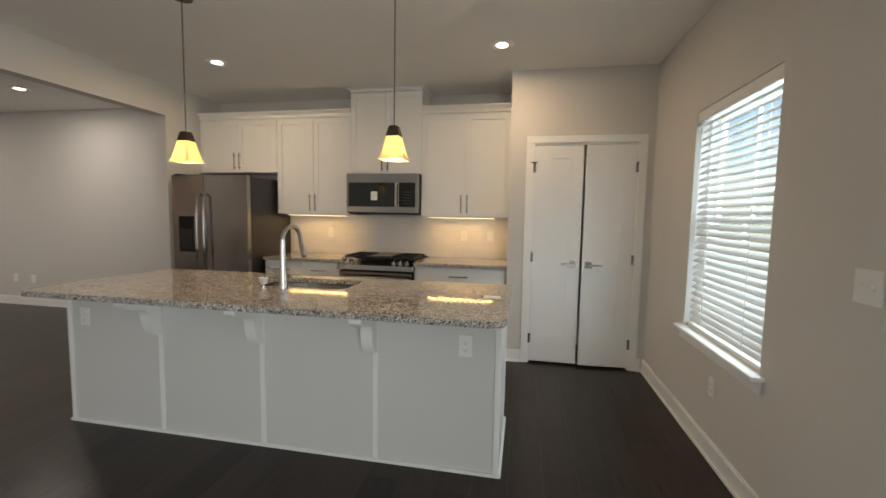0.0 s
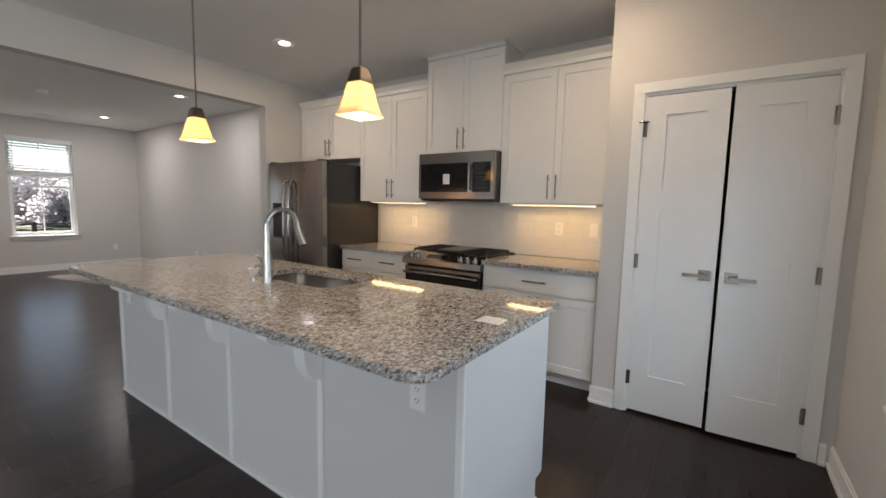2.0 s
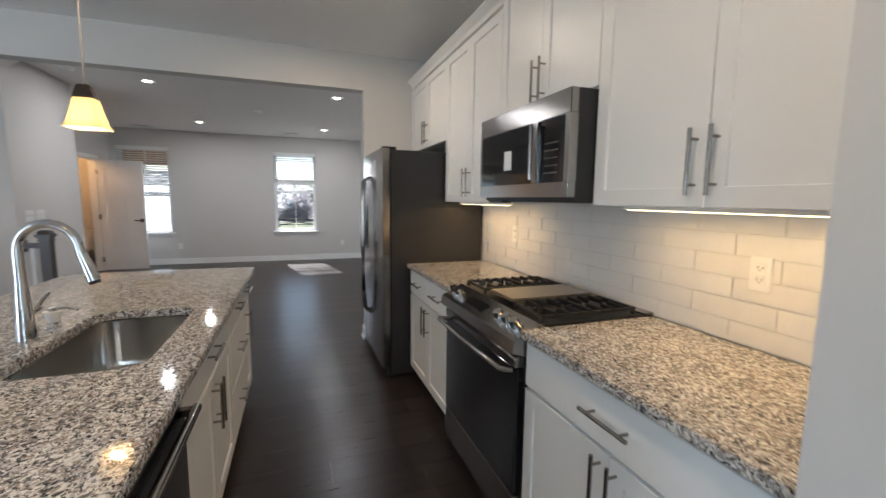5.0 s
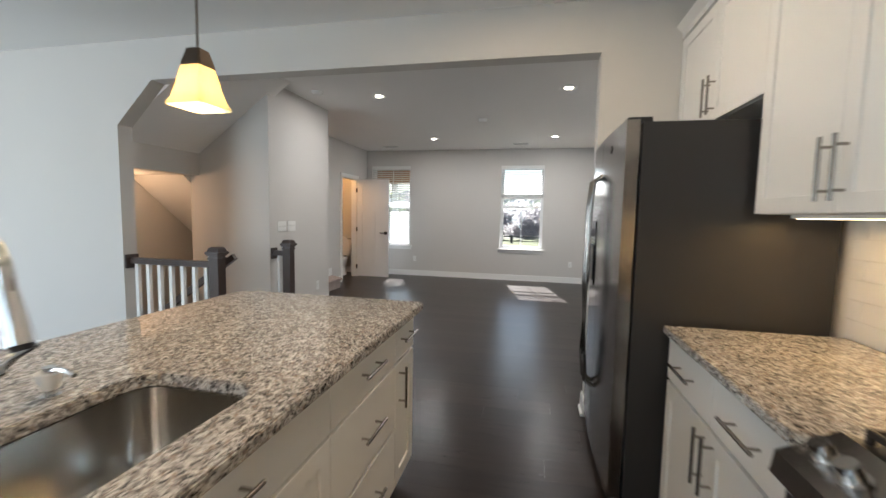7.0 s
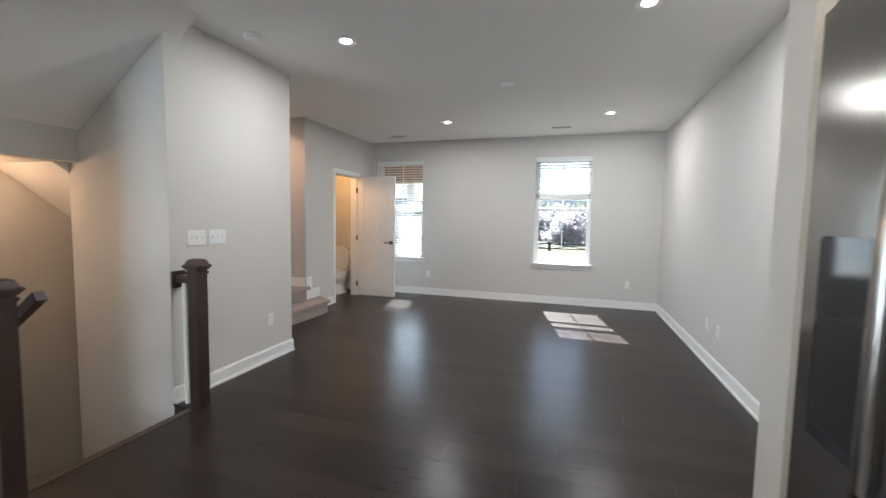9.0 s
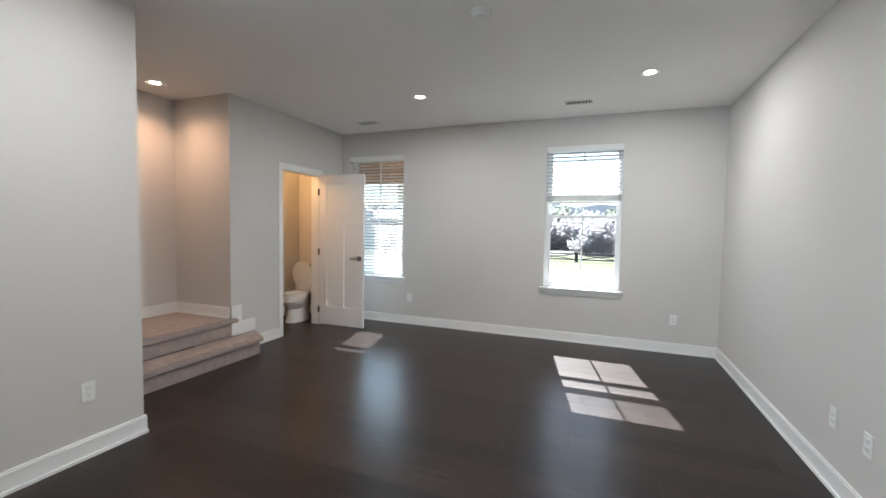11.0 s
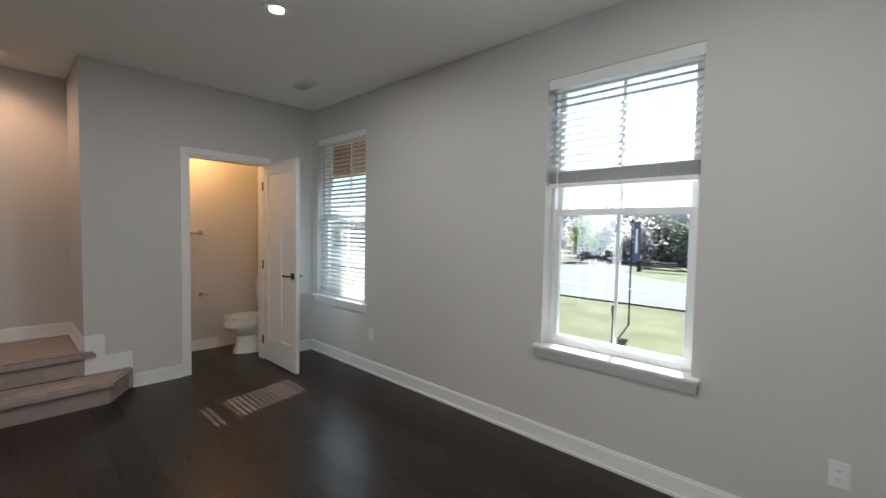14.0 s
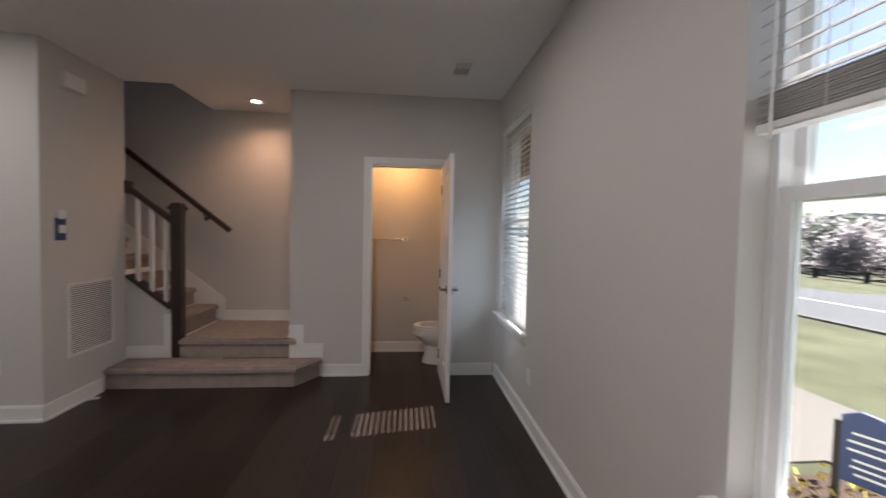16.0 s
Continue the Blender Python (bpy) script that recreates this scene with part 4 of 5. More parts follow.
# ---- appliances ----
def refrigerator():
    w, top = 0.905, 1.775
    x0 = -3.150 - w
    f = thing("refrigerator", (x0, 4.15, 0), "stainless steel side-by-side refrigerator with dark grey sides", "refrigerator")
    part("body", Shape().box(0, w, 0.078, 0.82, 0.02, top - 0.01, 0.004), M_DGREY, f, "dark grey cabinet")
    part("toe_grille", Shape().box(0.01, w - 0.01, 0.06, 0.078, 0.0, 0.085), M_BLACK, f)
    split = 0.40

    def curved(x0, x1):
        s = Shape()
        n = 10
        ring = [(x0 + (x1 - x0) * k / n, 0.014 * ((x0 + (x1 - x0) * k / n - w / 2) / (w / 2)) ** 2) for k in range(n + 1)]
        ring += [(x1, 0.068), (x0, 0.068)]
        return s.prism(ring, "z", 0.09, top)
    for nm, a, b in (("freezer_door", 0.002, split - 0.003), ("fridge_door", split + 0.003, w - 0.002)):
        part(nm, curved(a, b), M_STEEL, f, "brushed stainless door", smooth=True)
    for x in (split - 0.042, split + 0.042):
        pts = [(x, 0.0, 0.42), (x, -0.045, 0.45), (x, -0.058, 0.60), (x, -0.062, 1.0), (x, -0.058, 1.40), (x, -0.045, 1.55), (x, 0.0, 1.58)]
        part("door_handle", Shape().tube(pts, 0.014, 12), M_STEEL, f, "curved stainless handle", smooth=True)
    part("dispenser", Shape().box(0.085, 0.275, -0.004, 0.02, 0.96, 1.34, 0.004), M_BGLASS, f, "black ice and water dispenser")
    part("dispenser_recess", Shape().box(0.105, 0.255, -0.008, -0.003, 0.99, 1.20), M_BLACK, f)
    part("badge", Shape().cyl((0.63, -0.001, 1.69), (0.63, 0.006, 1.69), 0.018, 24), M_NICKEL, f)
    for hx in (0.02, w - 0.10):
        part("top_hinge", Shape().box(hx, hx + 0.08, 0.02, 0.12, top - 0.012, top + 0.014, 0.003), M_BLACK, f)
    return f


refrigerator()


def microwave():
    w = 0.792
    m = thing("microwave", (-2.216, 4.54, 1.40), "stainless over-the-range microwave with black glass door", "microwave")
    part("body", Shape().box(0, w, 0.025, 0.455, 0.0, 0.424, 0.003), M_BLACK, m)
    part("door_frame", Shape().box(0.0, w, -0.012, 0.024, 0.33, 0.424, 0.003).box(0.0, w, -0.012, 0.024, 0.015, 0.075, 0.003).box(0.0, 0.022, -0.012, 0.024, 0.075, 0.33).box(w - 0.03, w, -0.012, 0.024, 0.075, 0.33), M_STEEL, m, "brushed stainless frame")
    part("door_glass", Shape().box(0.022, 0.54, -0.010, 0.022, 0.075, 0.33), M_BGLASS, m)
    part("control_panel", Shape().box(0.585, w - 0.03, -0.010, 0.022, 0.075, 0.33), M_BGLASS, m)
    part("door_handle", Shape().box(0.54, 0.585, -0.020, 0.022, 0.075, 0.33, 0.003).cyl((0.562, -0.04, 0.09), (0.562, -0.04, 0.315), 0.009, 12), M_STEEL, m, "upright stainless handle", smooth=True)
    part("sticker", Shape().box(0.275, 0.345, -0.012, -0.0103, 0.145, 0.235), M_PAPER, m, "white paper sticker")
    for r in range(5):
        part("key_row", Shape().box(0.625, 0.72, -0.0115, -0.0103, 0.11 + 0.03 * r, 0.116 + 0.03 * r), M_SLOT, m)
    part("bottom_vent", Shape().box(0.02, w - 0.02, 0.03, 0.36, -0.006, 0.0).box(0.10, 0.24, 0.0, 0.05, -0.012, 0.0), M_BLACK, m)
    return m


microwave()


def gas_range():
    w = 0.790
    g = thing("gas_range", (-2.215, 4.335, 0), "stainless slide-in gas range with black grates and a centre griddle", "range")
    part("body", Shape().box(0, w, 0.04, 0.655, 0.03, 0.90), M_BLACK, g)
    part("oven_door", Shape().box(0.006, w - 0.006, 0.0, 0.038, 0.23, 0.755, 0.004), M_BGLASS, g, "black glass oven door")
    part("door_trim", Shape().box(0.006, w - 0.006, -0.004, 0.034, 0.757, 0.80, 0.003), M_STEEL, g)
    part("oven_handle", Shape().tube([(0.03, -0.005, 0.745), (0.035, -0.052, 0.752), (0.2, -0.062, 0.755), (w / 2, -0.065, 0.756), (w - 0.2, -0.062, 0.755), (w - 0.035, -0.052, 0.752), (w - 0.03, -0.005, 0.745)], 0.013, 12), M_STEEL, g, "long stainless bar handle", smooth=True)
    part("storage_drawer", Shape().box(0.006, w - 0.006, 0.0, 0.038, 0.05, 0.222, 0.004), M_STEEL, g)
    # sloping control panel
    part("control_panel", Shape().prism([(-0.028, 0.825), (0.038, 0.805), (0.115, 0.918), (0.095, 0.928), (-0.02, 0.872)], "x", -0.012, w + 0.012), M_STEEL, g, "sloping dark stainless control panel")
    n = Vector((0, -0.44, 0.90)).normalized()
    for x in (0.055, 0.125, 0.58, 0.65, 0.72):
        c = Vector((x, 0.034, 0.898))
        k = part("knob", Shape().cyl(c, c + n * 0.038, 0.0225, 20, 0.0195).cyl(c, c + n * 0.007, 0.028, 20), M_CHROME, g, "brushed metal knob", smooth=True)
    s = Shape().box(-0.10, 0.10, -0.028, 0.028, 0, 0.003)
    bmesh.ops.transform(s.bm, matrix=Matrix.Translation((0.335, 0.036, 0.8985)) @ n.to_track_quat("Z", "Y").to_matrix().to_4x4(), verts=s.bm.verts)
    part("display", s, M_BGLASS, g)
    part("cooktop", Shape().box(-0.006, w + 0.006, 0.095, 0.665, 0.900, 0.922, 0.004), M_BLACK, g, "black enamel cooktop")
    part("cooktop_edge", Shape().box(-0.012, w + 0.012, 0.60, 0.662, 0.921, 0.930, 0.002), M_STEEL, g)
    part("griddle", Shape().box(w / 2 - 0.115, w / 2 + 0.115, 0.13, 0.57, 0.943, 0.957, 0.004), M_GRIDDLE, g, "flat grey centre griddle")
    for x0, x1 in ((0.015, 0.245), (w - 0.245, w - 0.015)):
        s = Shape()
        z0, z1 = 0.938, 0.953
        s.box(x0, x0 + 0.012, 0.12, 0.58, z0, z1).box(x1 - 0.012, x1, 0.12, 0.58, z0, z1)
        xm = (x0 + x1) / 2
        s.box(xm - 0.005, xm + 0.005, 0.13, 0.165, z0, z1).box(xm - 0.005, xm + 0.005, 0.305, 0.39, z0, z1).box(xm - 0.005, xm + 0.005, 0.53, 0.57, z0, z1)
        for i in range(9):
            y = 0.126 + 0.0556 * i
            gap = 0.040 if min(abs(y - 0.235), abs(y - 0.46)) < 0.02 else (0.018 if min(abs(y - 0.235), abs(y - 0.46)) < 0.06 else 0.0)
            for a, b in (((x0, x1),) if not gap else ((x0, xm - gap), (xm + gap, x1))):
                s.box(a, b, y - 0.0055, y + 0.0055, z0, z1 + (0.0 if i in (0, 8) else 0.008), 0.002)
        for x in (x0, x1 - 0.012):
            for y in (0.12, 0.568):
                s.box(x, x + 0.012, y, y + 0.012, 0.922, z0)
        part("grate", s, M_IRON, g, "black cast-iron grate")
        for cy in (0.235, 0.46):
            part("burner", Shape().cyl(((x0 + x1) / 2, cy, 0.922), ((x0 + x1) / 2, cy, 0.934), 0.048, 24).cyl(((x0 + x1) / 2, cy, 0.934), ((x0 + x1) / 2, cy, 0.943), 0.034, 24), M_IRON, g, "round black burner")
    return g


gas_range()
for x0, x1 in ((-3.05, -2.32), (-1.36, -0.64)):
    t = thing("under_cabinet_light", (x0, 4.77, UP), "slim lit strip light under the wall cabinet", "light strip", "under-cabinet lights")
    part("housing", Shape().box(0, x1 - x0, -0.03, 0.03, -0.014, -0.001), M_PLATE, t)
    part("lens", Shape().box(0.01, x1 - x0 - 0.01, -0.018, 0.018, -0.017, -0.0142), M_STRIP, t, "glowing warm lens")


# ---- lamps and fittings ----
def downlight(at):
    c = thing("ceiling_light", at, "round white recessed ceiling light, lit", "ceiling light", "recessed ceiling lights")
    s = Shape()
    s.rings([[(r * math.cos(math.pi * k / 16), r * math.sin(math.pi * k / 16), z) for k in range(32)] for r, z in ((0.092, 0.0), (0.092, -0.004), (0.080, -0.010), (0.056, -0.004), (0.042, -0.0015))], caps=False)
    part("trim_ring", s, M_PLATE, c, smooth=True)
    part("lens", Shape().cyl((0, 0, -0.004), (0, 0, -0.001), 0.044, 32), M_CANGLOW, c, "glowing lens")
    return c


base = downlight((*CANS[0], CEIL))
for cx, cy in CANS[1:] + [(-7.52, -0.31)]:
    copy_thing(base, pose(cx, cy, CEIL))


def pendant(at):
    p = thing("pendant_lamp", at, "pendant with square flared frosted glass shade, lit, over the island", "pendant lamp", "island pendants")
    top = CEIL - at[2]
    part("canopy", Shape().cyl((0, 0, top - 0.022), (0, 0, top), 0.062, 24, 0.065), M_NICKEL, p, smooth=True)
    part("cord", Shape().cyl((0, 0, 0.045), (0, 0, top - 0.02), 0.0045, 8), M_NICKEL, p, "slim metal stem")

    def sq(r, z, c=0.18):
        k = r * (1 - c)
        return [(r, -k, z), (r, k, z), (k, r, z), (-k, r, z), (-r, k, z), (-r, -k, z), (-k, -r, z), (k, -r, z)]
    part("socket_cap", Shape().rings([sq(0.018, 0.05), sq(0.026, 0.045), sq(0.038, 0.0), sq(0.040, -0.012)]), M_BRONZE, p, "dark bronze cap")
    s = Shape()
    prof = [(0.038, -0.008), (0.043, -0.028), (0.054, -0.080), (0.065, -0.120), (0.075, -0.136), (0.077, -0.144)]
    s.rings([sq(r, z) for r, z in prof] + [sq(r - 0.004, z) for r, z in reversed(prof)], caps=False)
    part("shade", s, M_SHADE, p, "flared frosted glass shade", smooth=True)
    part("bulb", Shape().ball((0, 0, -0.080), 0.026, (1, 1, 1.2)), glow("bulb_glass", (1.0, 0.76, 0.44), 3.5), p, "glowing bulb", smooth=True).visible_shadow = False
    return p


base = pendant((*PENDANTS[0], 1.85))
copy_thing(base, pose(*PENDANTS[1], 1.85))

sd = thing("smoke_detector", (-7.30, 3.03, CEIL), "round white ceiling smoke detector", "smoke detector")
part("housing", Shape().cyl((0, 0, -0.012), (0, 0, 0), 0.07, 32).cyl((0, 0, -0.036), (0, 0, -0.012), 0.05, 32, 0.064), M_PLATE, sd, smooth=True)
copy_thing(sd, pose(-5.68, 1.32, CEIL))


def ceiling_vent(at, turn=0):
    v = thing("ceiling_vent", at, "white louvred ceiling register", "vent", "ceiling vents", turn=turn)
    part("frame", Shape().box(-0.155, 0.155, -0.08, -0.06, -0.008, 0).box(-0.155, 0.155, 0.06, 0.08, -0.008, 0).box(-0.155, -0.13, -0.06, 0.06, -0.008, 0).box(0.13, 0.155, -0.06, 0.06, -0.008, 0), M_PLATE, v)
    # no duct is cut; a dark sheet gives the shade behind the louvres
    part("throat", Shape().box(-0.13, 0.13, -0.06, 0.06, -0.002, -0.0005), M_SLOT, v, "dark sheet in place of the shaded duct")
    for k in range(9):
        s = Shape().box(-0.002, 0.002, -0.06, 0.06, -0.008, 0.003)
        bmesh.ops.transform(s.bm, matrix=pose(-0.115 + 0.029 * k, 0, -0.002, 0, 35 if k > 4 else -35, 0), verts=s.bm.verts)
        part("slat", s, M_PLATE, v)
    return v


ceiling_vent((-9.40, 3.50, CEIL), 90)
ceiling_vent((-9.51, 0.85, CEIL), 90)


def plate(kind, at, turn, w=0.07, gangs=1, label=""):
    """A wall plate facing local -y."""
    o = thing("wall_outlet" if kind == "outlet" else "light_switch", at, label or ("white duplex wall outlet" if kind == "outlet" else "white rocker light switch plate"), "outlet" if kind == "outlet" else "light switch", turn=turn)
    w = 0.070 + 0.046 * (gangs - 1)
    part("plate", Shape().box(-w / 2, w / 2, -0.006, 0, -0.0575, 0.0575, 0.002), M_PLATE, o)
    for g in range(gangs):
        cx = (g - (gangs - 1) / 2) * 0.046
        if kind == "outlet":
            for z in (-0.02, 0.02):
                r = part("receptacle", Shape().box(cx - 0.0165, cx + 0.0165, -0.0085, -0.005, z - 0.014, z + 0.014, 0.003), M_PLATE, o)
                # slots are raised dark marks, coloured like the shade in a hole
                part("slot", Shape().box(cx - 0.008, cx - 0.006, -0.0092, -0.0084, z - 0.003, z + 0.006).box(cx + 0.006, cx + 0.008, -0.0092, -0.0084, z - 0.003, z + 0.006).cyl((cx, -0.0092, z - 0.008), (cx, -0.0084, z - 0.008), 0.0022, 8), M_SLOT, r, "dark marks in place of shaded slots")
        else:
            part("toggle", Shape().box(cx - 0.005, cx + 0.005, -0.016, -0.005, -0.004, 0.012, 0.002).box(cx - 0.006, cx + 0.006, -0.0075, -0.005, -0.012, 0.012), M_PLATE, o)
    return o


plate("outlet", (IX1 - 0.19, IY0, 0.705), 0, label="white outlet on the island panel under the granite")
plate("outlet", (IX0 + 0.13, IY0, 0.705), 0, label="white outlet at the far end of the island panel")
plate("outlet", (-1.00, NORTH - 0.009, 1.17), 0, label="white outlet on the tile backsplash over the wide-drawer cabinet")
plate("outlet", (-2.62, NORTH - 0.009, 1.17), 0, label="white outlet on the tile backsplash beside the refrigerator")
plate("switch", (-0.70, NORTH - 0.0095, 1.17), 0, gangs=1, label="white switch plate on the tile backsplash by the closet")
plate("outlet", (-7.58, NORTH, 0.385), 0)
plate("outlet", (-7.26, NORTH, 0.385), 0)
plate("outlet", (WEST, 4.56, 0.38), 90)
plate("outlet", (WEST, 1.25, 0.375), 90)
plate("outlet", (EAST, 2.95, 0.42), -90)
plate("outlet", (-6.20, HALL_Y, 0.39), 180)
plate("switch", (-5.42, HALL_Y, 1.19), 180, gangs=3, label="white triple light switch plate by the stairs")
plate("switch", (-5.61, HALL_Y, 1.19), 180, gangs=3, label="white triple light switch plate beside another")
plate("switch", (EAST, 1.92, 1.185), -90, gangs=2, label="white double light switch plate beside the kitchen window")
plate("switch", (-4.62, NORTH, 1.17), 0, gangs=1, label="white light switch on the wall past the refrigerator")

th = thing("thermostat", (HALL_X, 0.845, 1.495), "small round white thermostat", "thermostat", turn=-90)
part("dial", Shape().cyl((0, -0.022, 0), (0, 0, 0), 0.036, 28), M_PLATE, th, smooth=True)
hg = thing("hanging_tag", (HALL_X, 0.84, 1.385), "dark blue card with a white printed patch under the thermostat", "card", turn=-90)
part("card", Shape().box(-0.05, 0.05, -0.003, 0, -0.085, 0.085), M_NAVY, hg)
part("patch", Shape().box(-0.015, 0.045, -0.0045, -0.0031, -0.03, 0.03), M_PAPER, hg, "white printed patch")
ch = thing("door_chime", (HALL_X, 0.73, 2.50), "white rectangular door chime box high on the wall", "door chime", turn=-90)
part("cover", Shape().box(-0.105, 0.105, -0.045, 0, -0.055, 0.055, 0.006), M_PLATE, ch)
gr = thing("return_grille", (HALL_X, 0.54, 0.68), "large white slatted return-air grille low on the wall", "vent", turn=-90)
part("frame", Shape().box(-0.25, 0.25, -0.008, 0, -0.29, -0.265).box(-0.25, 0.25, -0.008, 0, 0.265, 0.29).box(-0.25, -0.225, -0.008, 0, -0.265, 0.265).box(0.225, 0.25, -0.008, 0, -0.265, 0.265), M_PLATE, gr)
# dark sheet on the uncut wall, for the shade behind the slats
part("back", Shape().box(-0.225, 0.225, -0.0015, -0.0005, -0.265, 0.265), M_SLOT, gr, "dark sheet in place of the shaded opening")
for k in range(32):
    s = Shape().box(-0.225, 0.225, -0.006, 0.001, -0.0045, 0.0035)
    bmesh.ops.transform(s.bm, matrix=pose(0, -0.001, -0.256 + 0.0165 * k, -25), verts=s.bm.verts)
    part("slat", s, M_PLATE, gr)

# ---- stairs ----
RISE, RUN = 0.186, 0.236


def carpet_step(name, outline, z0, z1, parent=None):
    """A carpeted step: riser body and a rounded nosing that stands proud."""
    s = Shape()
    s.prism(outline, "z", z0, z1)
    edges = [e for e in s.bm.edges if all(v.co.z > z1 - 1e-4 for v in e.verts)]
    bmesh.ops.bevel(s.bm, geom=edges, offset=0.016, segments=3, affect="EDGES")
    return part(name, s, M_CARPET, parent, smooth=True)


st = tagged(new("staircase"), "carpeted stairs with two lower steps turning at a landing, going up", "stairs", kind="structure")
f1 = [(HALL_X - 0.001, POW_Y + 0.0), (HALL_X - 0.001, 0.40), (-8.10, 0.40), (-8.27, 0.135), (-8.27, POW_Y + 0.014)]
carpet_step("step", [(x, y) for x, y in f1], 0.0, RISE - 0.045, st)
f1n = [(HALL_X - 0.001, POW_Y), (HALL_X - 0.001, 0.425), (-8.125, 0.425), (-8.30, 0.14), (-8.30, POW_Y + 0.014)]
carpet_step("tread", f1n, RISE - 0.05, RISE, st)
carpet_step("step", [(-6.985, SB + 0.003), (-6.985, 0.125), (-8.02, 0.125), (-7.98, SB + 0.003)], RISE, 2 * RISE - 0.045, st)
carpet_step("tread", [(-6.985, SB + 0.003), (-6.985, 0.15), (-8.055, 0.15), (-8.045, 0.128), (-7.988, 0.122), (-7.988, SB + 0.003)], 2 * RISE - 0.05, 2 * RISE, st)
for k in range(7):
    x0 = -6.955 + RUN * k
    z1 = RISE * (3 + k)
    if x0 + RUN > SHAFT_X:
        break
    carpet_step("riser", [(x0, SB + 0.003), (x0, 0.015), (x0 + 0.010, 0.015), (x0 + 0.010, SB + 0.003)], z1 - RISE - 0.002, z1 - 0.045, st)
    carpet_step("tread", [(x0 - 0.026, SB + 0.003), (x0 - 0.026, 0.015), (x0 + RUN + 0.005, 0.015), (x0 + RUN + 0.005, SB + 0.003)], z1 - 0.05, z1, st)
# knee wall under the rail, its cap, skirt on the far wall
kz = lambda x: 0.60 + (x + 6.95) * RISE / RUN
s = Shape().prism([(-6.905, 0.187), (HALL_X, 0.187), (HALL_X, kz(HALL_X)), (-6.905, kz(-6.905))], "y", 0.025, POW_Y - 0.01)
structure("knee_wall", s, M_WALL, "warm grey knee wall under the stair rail")
structure("trim_knee", Shape().box(-6.905, -6.84, POW_Y - 0.009, POW_Y + 0.004, 0.187, 0.60).box(-6.84, HALL_X, POW_Y - 0.009, POW_Y + 0.004, 0.187, 0.30), M_TRIM, "white trim on the knee wall")
s = Shape().prism([(-7.05, 0.372), (-7.05, 0.62), (-5.3, 0.62 + 1.75 * RISE / RUN), (-5.3, 1.72), (-6.92, 0.42)], "y", SB + 0.001, SB + 0.016)
structure("trim_stair_skirt", s, M_TRIM, "white painted stair skirt board")


def newel(name, at, h, label):
    n = thing(name, at, label, "newel post", "newel posts")
    a = 0.045
    part("shaft", Shape().box(-a, a, -a, a, 0, h - 0.075, 0.003), M_DARKWOOD, n)
    part("collar", Shape().box(-a - 0.008, a + 0.008, -a - 0.008, a + 0.008, h - 0.105, h - 0.088, 0.003), M_DARKWOOD, n)
    part("cap", Shape().box(-0.068, 0.068, -0.068, 0.068, h - 0.062, h - 0.040, 0.006).box(-0.056, 0.056, -0.056, 0.056, h - 0.075, h - 0.062, 0.003).rings(
        [[(-0.055, -0.055, h - 0.04), (0.055, -0.055, h - 0.04), (0.055, 0.055, h - 0.04), (-0.055, 0.055, h - 0.04)],
         [(-0.042, -0.042, h - 0.008), (0.042, -0.042, h - 0.008), (0.042, 0.042, h - 0.008), (-0.042, 0.042, h - 0.008)],
         [(-0.028, -0.028, h), (0.028, -0.028, h), (0.028, 0.028, h), (-0.028, 0.028, h)]]), M_DARKWOOD, n)
    return n


newel("newel_post", (-6.945, 0.075, 0.372 - 0.185), 1.46, "dark stained square newel post at the foot of the stairs")
newel("newel_post", (-4.185, 1.225, 0), 1.055, "dark stained newel post at the corner of the stairwell")
newel("newel_post", (-5.245, 1.205, 0), 1.055, "dark stained newel post beside the light switches")


def rail(name, p, q, n, foot, label):
    """A railing from p to q with n square balusters; foot(x, y) gives their lower ends."""
    r = thing(name, (0, 0, 0), label, "railing")
    part("handrail", Shape().bar(p, q, 0.058, 0.04).bar(Vector(p) + Vector((0, 0, 0.022)), Vector(q) + Vector((0, 0, 0.022)), 0.045, 0.02), M_DARKWOOD, r, "dark stained handrail")
    for k in range(n):
        f = (k + 0.5) / n
        c = Vector(p).lerp(Vector(q), f)
        part("baluster", Shape().box(c.x - 0.016, c.x + 0.016, c.y - 0.016, c.y + 0.016, foot(c), c.z - 0.02, 0.001), M_TRIM, r, "white square baluster")
    return r


r = rail("stair_railing", (-4.185, 1.18, 0.90), (-4.185, 0.355, 0.90), 7, lambda c: 0.0, "dark handrail on white square balusters beside the stairwell")
part("rosette", Shape().box(-4.245, -4.125, 0.341, 0.362, 0.84, 0.96, 0.004), M_DARKWOOD, r, "dark square rosette")
part("shoe_rail", Shape().box(-4.225, -4.14, 0.36, 1.18, -0.003, 0.012, 0.002), M_DARKWOOD, r)
r = rail("stair_railing", (-5.245, 1.16, 0.90), (-5.245, 1.03, 0.90), 1, lambda c: 0.0, "short dark handrail with one white baluster")
part("rosette", Shape().box(-5.305, -5.205, 1.011, 1.032, 0.84, 0.96, 0.004), M_DARKWOOD, r, "dark square rosette")
hz = lambda x: 1.784 + (x + 6.5) * RISE / RUN
r = rail("stair_railing", (-6.90, 0.075, hz(-6.90)), (HALL_X - 0.02, 0.075, hz(HALL_X - 0.02)), 3, lambda c: kz(c.x) + 0.02, "dark sloping handrail on three white square balusters")
part("rosette", Shape().box(HALL_X - 0.022, HALL_X - 0.001, 0.121 - 0.09, 0.135, hz(HALL_X) - 0.06, hz(HALL_X) + 0.06, 0.004), M_DARKWOOD, r, "dark square rosette")
part("shoe_rail", Shape().bar((-6.90, 0.07, kz(-6.90) + 0.012), (HALL_X, 0.07, kz(HALL_X) + 0.012), 0.115, 0.028), M_DARKWOOD, r, "dark sloping shoe rail")
